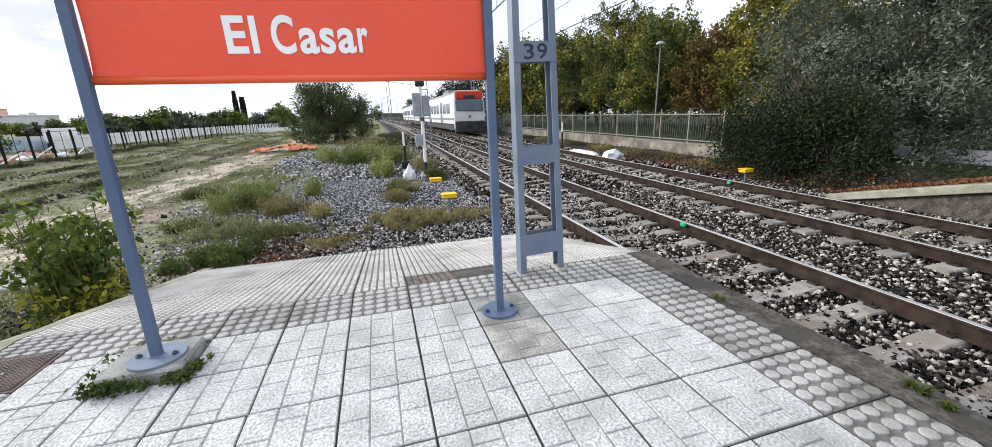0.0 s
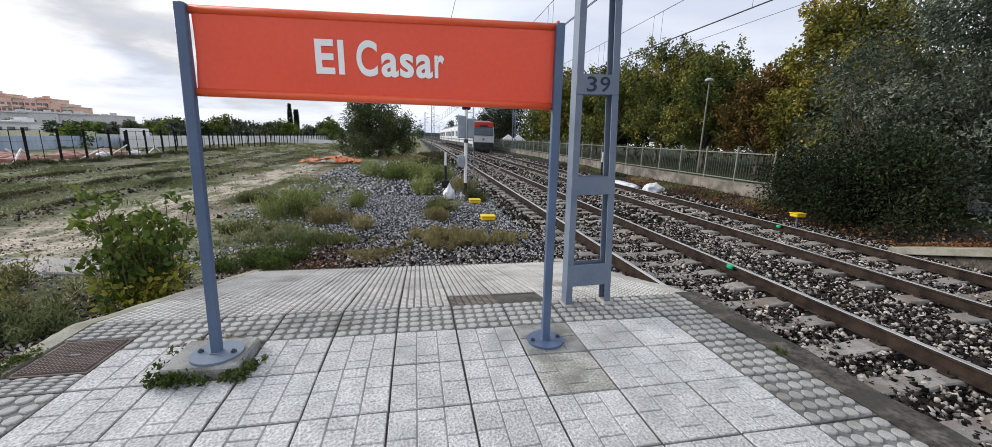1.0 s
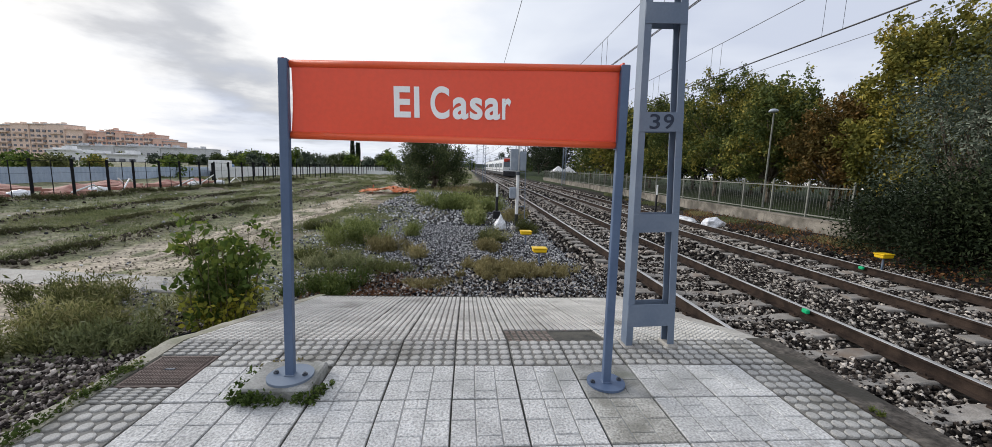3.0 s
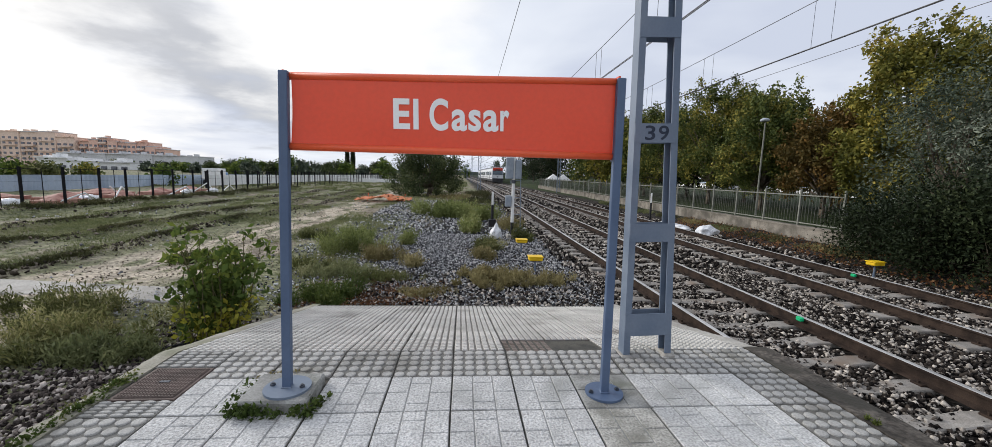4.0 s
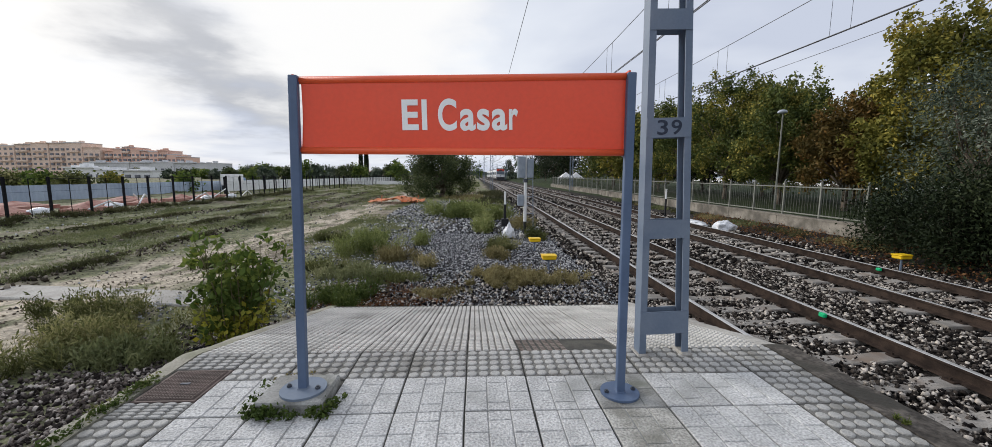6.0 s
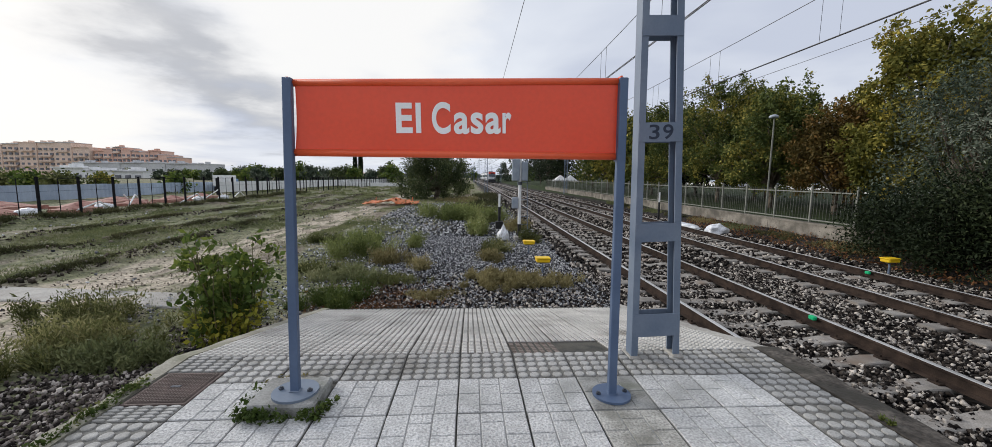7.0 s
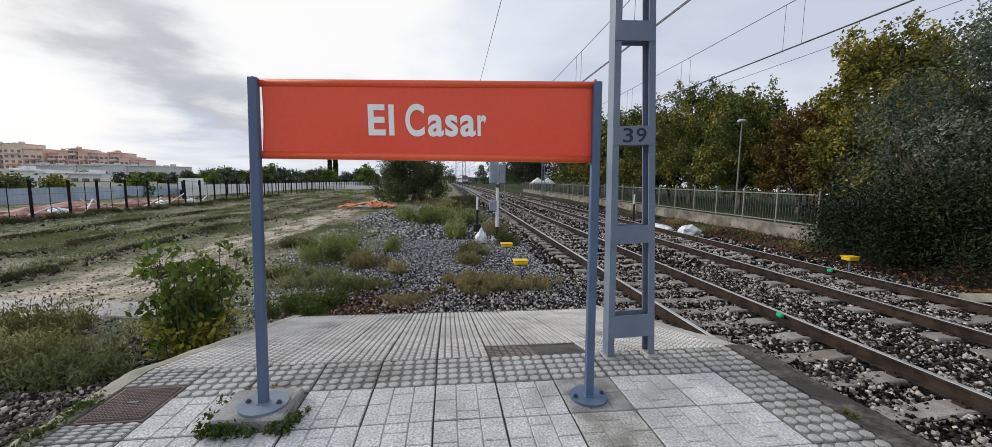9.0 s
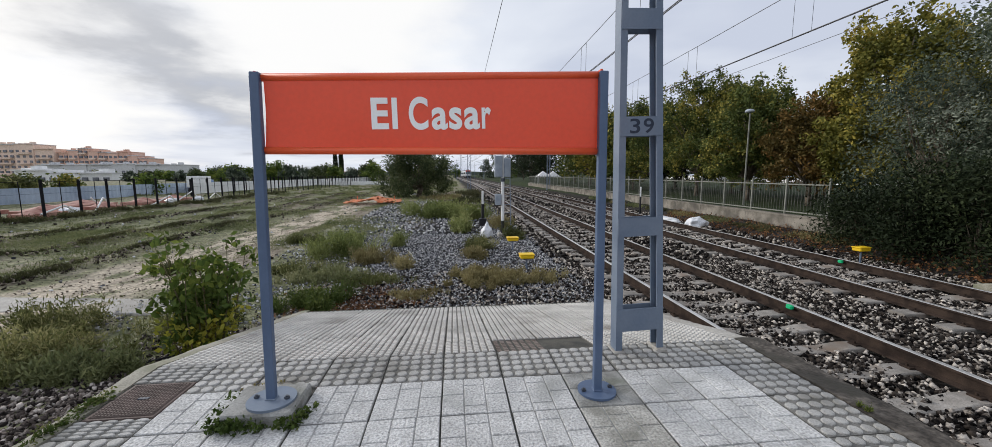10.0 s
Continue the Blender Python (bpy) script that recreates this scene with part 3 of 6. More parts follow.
def sleeper_mesh():
    bm = nb()
    prof = [(-1.30, 0.0), (-0.60, 0.0), (-0.35, -0.035), (0.35, -0.035), (0.60, 0.0), (1.30, 0.0)]
    rows = []
    for x, z in prof:
        rows.append([bm.verts.new((x, y, z + dz)) for y, dz in ((-0.15, -0.2), (-0.125, -0.012), (-0.11, 0), (0.11, 0), (0.125, -0.012), (0.15, -0.2))])
    for r, q in zip(rows, rows[1:]):
        for i in range(5):
            bm.faces.new((r[i], q[i], q[i + 1], r[i + 1]))
    bm.faces.new(rows[0]); bm.faces.new(rows[-1][::-1])
    bmesh.ops.recalc_face_normals(bm, faces=bm.faces)
    me = bpy.data.meshes.new("sleeper"); bm.to_mesh(me); bm.free(); me.materials.append(M["sleeper"])
    return me


def fastening_mesh():
    bm = nb()
    for s in (-1, 1):
        box(bm, s * 0.10 - 0.035, -0.06, 0.0, s * 0.10 + 0.035, 0.06, 0.022, 0.004)
        tube(bm, (s * 0.10, 0, 0.0), (s * 0.10, 0, 0.05), 0.016, seg=6)
    me = bpy.data.meshes.new("rail_fastening"); bm.to_mesh(me); bm.free(); me.materials.append(M["rail"])
    return me


def build_track(base, label):
    tr = thing("railway_track", (0, 0, 0), label, "railway track", "railway tracks")
    tr["kind"] = "structure"
    for s in (-1, 1):
        rail_line(base, s, tr)
    me, fm = sleeper_mesh(), fastening_mesh()
    y, k = FIRST_SLEEPER[base], 0
    rest = []
    while y < 330:
        ang = math.atan2(bend(y + 0.5) - bend(y - 0.5), 1.0)
        jit = 0.02 * noise.noise((y * 5.1, base, 0))
        m = pose(track_x(base, y), y + jit, SLEEPER_Z + 0.004 * noise.noise((y * 3, base, 2)), 0, 0, -math.degrees(ang))
        if k < 120:
            ob = new("sleeper", me); ob.parent = tr; ob.matrix_basis = m
            if k < 40:
                for s in (-1, 1):
                    f = new("rail_fastening", fm); f.parent = tr; f.matrix_basis = m @ pose(s * 0.868, 0, 0)
        else:
            rest.append(m)
        y += SLEEPER_STEP; k += 1
    src = [v.co.copy() for v in me.vertices]
    fac = [tuple(p.vertices) for p in me.polygons if len(p.vertices) == 4]
    vs, fs = [], []
    for m in rest:
        o = len(vs)
        vs += [tuple(m @ c) for c in src]
        fs += [tuple(i + o for i in f) for f in fac]
    far = mesh_ob("far_sleepers", vs, fs, M["sleeper"], tr)
    tagged(far, kind="stuff")


build_track(LEFT_X, "railway track with rusty rails on concrete sleepers beside the platform")
build_track(RIGHT_X, "railway track with rusty rails on concrete sleepers beside the park wall")

# ---- station sign ----
SIGN_Y = -0.22


def station_sign():
    s = thing("station_sign", (0, SIGN_Y, 0), "red station name sign with white letters on two blue-grey steel posts", "station sign")
    for sx, x, x_top, base, top in ((-1, -0.966, -0.934, 0.062, 1.878), (1, 0.964, 0.942, 0.0, 1.932)):
        bm = box(nb(), x - 0.025, -0.042, base + 0.012, x + 0.025, -0.002, top, 0.004)
        for v in bm.verts:
            v.co.x += (x_top - x) * max(0.0, v.co.z - base) / (top - base)
        part("post", bm, M["steel"], s, "blue-grey square steel post")
        bm = tube(nb(), (x, -0.02, base), (x, -0.02, base + 0.014), 0.130 if sx < 0 else 0.118, seg=40)
        box(bm, x - 0.030, -0.048, base + 0.012, x + 0.030, 0.004, base + 0.020, 0.003)
        pl = part("base_plate", bm, M["galv"] if sx < 0 else M["steel"], s, "round steel base plate")
        for q in (-1, 1):
            bx, by = x + q * 0.088, -0.02 + q * 0.012 * sx
            bm = tube(nb(), (bx, by, base + 0.012), (bx, by, base + 0.026), 0.015, seg=6)
            tube(bm, (bx, by, base + 0.024), (bx, by, base + 0.033), 0.008, seg=8)
            part("bolt", bm, M["bolt"], pl)
    # vinyl sheet stretched between two tubes; the upper one slants a little
    top_l, top_r, low_l, low_r = 1.856, 1.917, 1.478, 1.486
    bm = nb()
    rows = []
    for j in range(9):
        v = j / 8
        pull = 0.014 * math.sin(v * math.pi)
        x0, x1 = -0.914 + 0.45 * pull + 0.012 * v, 0.921
        row = []
        for i in range(25):
            u = i / 24
            lo, hi = low_l + (low_r - low_l) * u, top_l + (top_r - top_l) * u
            row.append(bm.verts.new((x0 + (x1 - x0) * u, -0.004 + 0.002 * math.sin(u * 9 + v * 4), lo + (hi - lo) * v)))
        rows.append(row)
    for r0, r1 in zip(rows, rows[1:]):
        for i in range(24):
            bm.faces.new((r0[i], r0[i + 1], r1[i + 1], r1[i]))
    ext = bmesh.ops.extrude_face_region(bm, geom=list(bm.faces))
    bmesh.ops.translate(bm, vec=(0, 0.006, 0), verts=[e for e in ext["geom"] if isinstance(e, bmesh.types.BMVert)])
    bmesh.ops.recalc_face_normals(bm, faces=bm.faces)
    part("panel", bm, M["red"], s, "smooth red vinyl panel", smooth=False)
    for zl, zr in ((top_l, top_r), (low_l, low_r)):
        bm = tube(nb(), (-0.936, 0, zl), (0.936, 0, zr), 0.0205, seg=18)
        part("edge_tube", bm, M["orange"], s, "orange-red round tube along the panel edge", smooth=True)
    for sx, z0, z1 in ((-1, low_l, top_l), (1, low_r, top_r)):
        part("side_strip", box(nb(), sx * 0.926 - 0.006, -0.008, z0, sx * 0.926 + 0.006, 0.012, z1, 0.002), M["orange"], s)
        for z in (z0, z1):
            part("clamp", box(nb(), sx * 0.934 - 0.010, -0.026, z - 0.028, sx * 0.934 + 0.004, 0.026, z + 0.028, 0.002), M["bolt"] if (sx > 0 and z < 1.6) else M["orange"], s)
    mid = pose(-0.0275, -0.0085, 1.686, 90, -1.2, 0)
    for ch, x, y, w, h in (("E", -0.2815, 0.0, 0.092, 0.168), ("l", -0.2020, 0.0, 0.029, 0.168), ("C", -0.0737, 0.0, 0.105, 0.178), ("a", 0.0412, -0.029, 0.088, 0.121),
                           ("s", 0.1292, -0.029, 0.072, 0.121), ("a", 0.2211, -0.029, 0.088, 0.121), ("r", 0.3016, -0.027, 0.052, 0.117)):
        letters("letter", ch, w, h, M["letter_white"], s, mid @ pose(x, y, 0), "white raised bold letter", 0.005, 0.026)


station_sign()

# concrete pad under the post by the kerb
bm = box(nb(), -1.195, -0.385, -0.03, -0.81, -0.05, 0.062, 0.012)
tagged(part("concrete_pad", bm, M["stained"]), "small raised concrete pad under the sign post", "concrete pad")

# ---- catenary pole ----


def channel(bm, x, sgn, z0, z1, lean, depth=0.105, width=0.05, t=0.010):
    """A steel channel that opens towards the pole's middle."""
    pts = [(0, -depth / 2), (width, -depth / 2), (width, -depth / 2 + t), (t, -depth / 2 + t), (t, depth / 2 - t), (width, depth / 2 - t), (width, depth / 2), (0, depth / 2)]
    a = [bm.verts.new((x + sgn * u, v, z0)) for u, v in pts]
    b = [bm.verts.new((x + lean + sgn * u, v, z1)) for u, v in pts]
    for i in range(8):
        j = (i + 1) % 8
        bm.faces.new((a[i], a[j], b[j], b[i]))
    bm.faces.new(a); bm.faces.new(b)
    bmesh.ops.recalc_face_normals(bm, faces=bm.faces)
    return bm


def catenary_pole(loc, label, top=8.0):
    p = thing("catenary_pole", loc, label, "catenary pole", "catenary poles")
    p.matrix_basis = pose(*loc, 0, -2.1, 0)
    half, lean = 0.190, 0.125
    part("channel", channel(nb(), -half, 1, 0.0, top, lean), M["galv"], p)
    part("channel", channel(nb(), half, -1, 0.0, top, -lean), M["galv"], p)
    for k in range(10):
        z = 0.165 + 0.731 * k
        i = half - lean * z / top
        for y in (-0.0580, 0.0520):
            bm = box(nb(), -i + 0.004, y, z, i - 0.004, y + 0.006, z + (0.175 if k == 0 else 0.137), 0.0)
            plate = part("batten", bm, M["galv"], p)
            if k == 2 and y < 0:
                for ch, x in (("3", -0.050), ("9", 0.052)):
                    letters("painted_digit", ch, 0.076, 0.104, M["navy"], plate, pose(x, y - 0.001, z + 0.070, 90, 0, 0), "dark stencilled digit " + ch, 0.0016, 0.012)
    for sx in (-1, 1):
        part("footing", box(nb(), sx * 0.170 - 0.045, -0.085, -0.02, sx * 0.170 + 0.045, 0.085, 0.014, 0.01), M["concrete"], p)
    return p


catenary_pole((1.497, 0.335, 0.0), "grey steel lattice catenary pole with a stencilled number")

# ---- platform pieces ----


def frustum(bm, x0, y0, x1, y1, z0, z1, inset):
    a = [bm.verts.new(p) for p in ((x0, y0, z0), (x1, y0, z0), (x1, y1, z0), (x0, y1, z0))]
    b = [bm.verts.new(p) for p in ((x0 + inset, y0 + inset, z1), (x1 - inset, y0 + inset, z1), (x1 - inset, y1 - inset, z1), (x0 + inset, y1 - inset, z1))]
    bm.faces.new(b)
    for i in range(4):
        j = (i + 1) % 4
        bm.faces.new((a[i], a[j], b[j], b[i]))


def tile_mesh(kind, material):
    bm = nb()
    h = TILE / 2 - 0.0027
    frustum(bm, -h, -h, h, h, -0.03, -0.004, 0.002)
    for fc in bm.faces:
        fc.material_index = 1
    if kind == "woven":
        w = 2 * h / 3
        for c, cuts in enumerate(((0.0, 0.52, 1.0), (0.0, 0.20, 0.78, 1.0), (0.0, 0.50, 1.0))):
            for lo, hi in zip(cuts, cuts[1:]):
                frustum(bm, -h + c * w + 0.0030, -h + lo * 2 * h + 0.0030, -h + (c + 1) * w - 0.0030, -h + hi * 2 * h - 0.0030, -0.0045, 0.0010, 0.0030)
    elif kind == "dots":
        p = 2 * h / 5
        for i in range(5):
            for j in range(5):
                cx, cy = -h + (i + 0.5) * p, -h + (j + 0.5) * p
                rings = [[bm.verts.new((cx + r * math.cos(k * math.pi / 5), cy + r * math.sin(k * math.pi / 5), z)) for k in range(10)] for r, z in ((0.0340, -0.0045), (0.0325, 0.0020), (0.026, 0.0045))]
                for a, b in zip(rings, rings[1:]):
                    for k in range(10):
                        bm.faces.new((a[k], a[(k + 1) % 10], b[(k + 1) % 10], b[k]))
                bm.faces.new(rings[-1])
    elif kind == "ridges":
        p = 2 * h / 7
        for i in range(7):
            for j in range(7):
                frustum(bm, -h + i * p + 0.007, -h + j * p + 0.007, -h + (i + 1) * p - 0.007, -h + (j + 1) * p - 0.007, -0.0045, 0.006, 0.005)
    me = bpy.data.meshes.new(kind + "_tile"); bm.to_mesh(me); bm.free(); me.materials.append(material)
    me.materials.append(M[{"woven": "tile_groove", "dots": "dot_base", "ridges": "groove", "plain": "kerb"}[kind]])
    return me


def lay_tiles():
    woven, stained, worn = tile_mesh("woven", M["tile"]), tile_mesh("woven", M["stained"]), tile_mesh("woven", M["worn"])
    dots, ridges = tile_mesh("dots", M["dot_tile"]), tile_mesh("ridges", M["ramp_tile"])
    sunk, flat = tile_mesh("ridges", M["sunken"]), tile_mesh("plain", M["sunken"])
    rnd = random.Random(5)

    def put(name, me, m):
        ob = new(name, me)
        ob.parent, ob.matrix_basis = platform, m @ pose(rnd.uniform(-0.0015, 0.0015), rnd.uniform(-0.0015, 0.0015), rnd.uniform(-0.003, 0.002), rnd.uniform(-0.35, 0.35), rnd.uniform(-0.35, 0.35), rnd.uniform(-0.5, 0.5))

    for j in range(22):
        y = -(j + 0.5) * TILE
        for i in range(-5, 6):
            x = (i + 0.5) * TILE
            if i == -3 and j == 0 or i == -5 and j == 0:
                continue                                   # post pad and drain cover
            if i in (-5, 5):
                put("dot_tile", dots, pose(x, y, 0))
            else:
                put("stained_tile" if (i == 2 and j < 2) else "paving_tile", (stained if j == 0 else worn) if (i == 2 and j < 2) else woven, pose(x, y, 0))
    for i in range(-4, 6):
        put("dot_tile", dots, pose((i + 0.5) * TILE, 0.5 * TILE, 0))
    for y, k in ((0.28, 0.59), (-0.32, 0.39)):               # cut tiles before and behind the drain cover
        ob = new("cut_dot_tile", dots)
        ob.parent, ob.matrix_basis = platform, pose(-1.8, y, 0) @ Matrix.Diagonal((1, k, 1, 1))
    slope = -math.degrees(math.atan(RAMP_K))
    k = 0
    while True:
        y = RAMP_Y0 + (k + 0.5) * 0.39
        if y > RAMP_Y1 - 0.1:
            break
        for i in range(-5, 6):
            if k == 0 and i in (1, 2):
                put("sunken_tile", sunk if i == 1 else flat, pose((i + 0.5) * TILE, y, -0.012 - (y - RAMP_Y0) * RAMP_K, slope, 0, 0))
                continue
            put("ramp_tile", ridges, pose((i + 0.5) * TILE, y, -(y - RAMP_Y0) * RAMP_K, slope, 0, 0))
        k += 1


def drain_cover():
    c = thing("drain_cover", (-1.79, -0.04, 0.002), "square rusty brown cast iron drain cover set in the platform", "drain cover")
    part("frame", box(nb(), -0.185, -0.195, -0.03, 0.185, 0.195, -0.002, 0.004), M["cover"], c)
    bm = box(nb(), -0.165, -0.175, -0.01, 0.165, 0.175, 0.003, 0.003)
    for i in range(18):
        for j in range(19):
            x, y = -0.153 + i * 0.018, -0.162 + j * 0.018
            frustum(bm, x - 0.007, y - 0.007, x + 0.007, y + 0.007, 0.003, 0.006, 0.002)
    lid = part("lid", bm, M["cover"], c)
    part("lift_slot", box(nb(), -0.03, -0.01, 0.003, 0.03, 0.01, 0.009, 0.002), M["bolt"], lid)


drain_cover()

# ---- loose stone ----
CHIP_V = np.array([(x, y, z) for x in (-0.7, 0.7) for y in (-0.7, 0.7) for z in (-0.7, 0.7)])
CHIP_F = np.array([f for q in ((0, 1, 3, 2), (4, 6, 7, 5), (0, 4, 5, 1), (2, 3, 7, 6), (0, 2, 6, 4), (1, 5, 7, 3)) for f in ((q[0], q[1], q[2]), (q[0], q[2], q[3]))])


def stones(name, n, area, size, material, label, keep=None, z_at=None, flat=0.7, seed=1):
    """Loose broken stones as one heap of small angular lumps."""
    r = np.random.RandomState(seed)
    x0, y0, x1, y1 = area
    x, y = r.uniform(x0, x1, n), r.uniform(y0, y1, n)
    if keep is not None:
        ok = np.array([keep(a, b, u) for a, b, u in zip(x, y, r.rand(n))])
        x, y = x[ok], y[ok]
    n = len(x)
    if z_at is None:
        z_at = ground_z
    z = np.array([z_at(a, b) for a, b in zip(x, y)])
    s = r.uniform(*size, n)
    sc = np.stack([s * r.uniform(0.7, 1.3, n), s * r.uniform(0.6, 1.1, n), s * r.uniform(0.45, 0.85, n) * flat / 0.7], 1)
    q = r.normal(size=(n, 4)); q /= np.linalg.norm(q, axis=1)[:, None]
    w, a, b, c = q.T
    rot = np.stack([1 - 2 * (b * b + c * c), 2 * (a * b - c * w), 2 * (a * c + b * w), 2 * (a * b + c * w), 1 - 2 * (a * a + c * c), 2 * (b * c - a * w), 2 * (a * c - b * w), 2 * (b * c + a * w), 1 - 2 * (a * a + b * b)], 1).reshape(n, 3, 3)
    v = CHIP_V[None] * sc[:, None, :] * r.uniform(0.55, 1.3, (n, len(CHIP_V), 1))
    v = np.einsum("nij,nkj->nki", rot, v) + np.stack([x, y, z + s * r.uniform(-0.1, 0.75, n)], 1)[:, None, :]
    f = CHIP_F[None] + (np.arange(n) * len(CHIP_V))[:, None, None]
    ob = mesh_ob(name, v.reshape(-1, 3), f.reshape(-1, 3), material)
    return tagged(ob, label, "stones", kind="stuff")


def in_bed(x, y, u):
    s = x - bend(y)
    for base in (LEFT_X, RIGHT_X):
        d = abs(s - base)
        if abs(d - 0.868) < 0.085:
            return u < 0.08
        if d < 1.3:
            k = abs(((y - FIRST_SLEEPER[base]) / SLEEPER_STEP + 0.5) % 1.0 - 0.5) * SLEEPER_STEP
            if k < 0.13:
                return u < (0.62 if d < 0.42 else 0.40)
    return s > 2.75 if y < RAMP_Y1 + 0.2 else s > 2.2


def bed_z(x, y):
    s = x - bend(y)
    z = -0.862
    if 10.0 < s:
        z += 0.05
    return z + 0.02 * noise.noise((x * 1.3, y * 1.3, 4)) - 0.012


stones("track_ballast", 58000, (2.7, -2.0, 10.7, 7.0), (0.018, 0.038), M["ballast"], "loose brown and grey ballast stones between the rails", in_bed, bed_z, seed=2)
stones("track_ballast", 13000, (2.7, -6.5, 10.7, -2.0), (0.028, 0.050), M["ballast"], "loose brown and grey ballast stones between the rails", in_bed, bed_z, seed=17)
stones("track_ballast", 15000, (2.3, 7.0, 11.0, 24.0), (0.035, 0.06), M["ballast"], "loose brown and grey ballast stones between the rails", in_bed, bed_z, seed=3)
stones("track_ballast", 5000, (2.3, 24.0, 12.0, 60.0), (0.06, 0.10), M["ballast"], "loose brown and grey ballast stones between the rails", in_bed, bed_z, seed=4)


def in_patch(x, y, u):
    if y < RAMP_Y1 + 0.05 and x > -2.2:
        return False
    edge = -1.25 - 0.22 * (y - 4) + 0.8 * noise.noise((y * 0.4, x * 0.3, 2))
    f = 0.95 if x > edge else 0.10
    return u < f * (0.55 + 0.6 * (noise.noise((x * 0.6, y * 0.6, 8)) + 0.6))


stones("gravel", 44000, (-3.4, 3.2, 2.9, 12.0), (0.012, 0.027), M["gravel"], "dark blue-grey gravel patch at the foot of the ramp", in_patch, seed=5)
stones("gravel", 9000, (-4.5, 12.0, 2.6, 30.0), (0.03, 0.065), M["gravel"], "dark blue-grey gravel patch at the foot of the ramp", in_patch, seed=6)
M["side_gravel"] = stone_mat("dark_brown_gravel_stone", (0.020, 0.016, 0.015), (0.135, 0.112, 0.100), (0.50, 0.45, 0.41))


def by_kerb(x, y, u):
    """Gravel beside the kerb, thinning out raggedly to all sides."""
    rag = 0.5 * noise.noise((x * 1.2, y * 1.2, 3))
    f = 0.8 * min(1.0, (x + 4.7) * 0.8 + rag) * min(1.0, (y + 2.4) * 0.7 + rag)
    return u < f * (1.0 if y < 1.8 + 0.5 * noise.noise((x * 2, 0, 1)) else 0.45)


stones("gravel", 28000, (-4.7, -2.4, -2.17, 3.2), (0.013, 0.032), M["side_gravel"], "dark brown gravel beside the platform kerb", by_kerb, seed=7)
stones("gravel", 5000, (-2.2, 3.35, 3.0, 6.2), (0.018, 0.04), M["ballast"], "brown and pale stones mixed in the gravel", lambda x, y, u: u < 1.15 - 0.33 * (y - 3.3) + 0.25 * (x > 1.2), seed=10)
M["path_stone"] = stone_mat("pale_path_stone", (0.10, 0.08, 0.06), (0.27, 0.225, 0.17), (0.52, 0.46, 0.37))
M["clod"] = stone_mat("dark_earth_clod", (0.03, 0.025, 0.019), (0.10, 0.082, 0.062), (0.30, 0.26, 0.21))


def on_bank(x, y, u):
    for c in (-18.3, -14.2, -11.2, -8.9):
        if abs(x - c - 0.8 * noise.noise((y * 0.11, c, 0))) < 0.36:
            return u < 0.9
    return u < 0.006


stones("earth_clods", 44000, (-19.2, 2.0, -3.0, 42.0), (0.02, 0.065), M["clod"], "dark clods of earth and rubble along low banks", on_bank, flat=0.42, seed=8)
stones("earth_crumbs", 6000, (-14.0, 3.0, -2.6, 14.0), (0.006, 0.017), M["clod"], "crumbs of dark earth scattered over the field", lambda x, y, u: u < 0.5 + 0.9 * noise.noise((x * 0.9, y * 0.3, 13)), flat=0.5, seed=15)
stones("rubble", 9000, (-5.2, 3.4, -1.6, 15.0), (0.012, 0.034), M["gravel"], "grey gravel scattered among low weeds", lambda x, y, u: u < 0.35 + 0.8 * noise.noise((x * 0.9, y * 0.7, 6)) + 0.12 * (x + 3.2), seed=11)
stones("rubble", 9000, (-9.5, 3.0, -3.6, 26.0), (0.006, 0.024), M["path_stone"], "pale stones and rubble on the trodden path", lambda x, y, u: u < 0.9 - 0.28 * abs(x + 6.4), seed=12)
stones("rubble", 2600, (-2.2, 22.0, 2.3, 48.0), (0.03, 0.10), M["path_stone"], "pale rubble and debris beside the line", lambda x, y, u: u < 0.55 + 0.9 * noise.noise((x * 0.7, y * 0.3, 17)), seed=16)
stones("rubble", 500, (-19.0, 3.0, -2.5, 40.0), (0.03, 0.06), M["gravel"], "scattered pale stones on the field", seed=9)

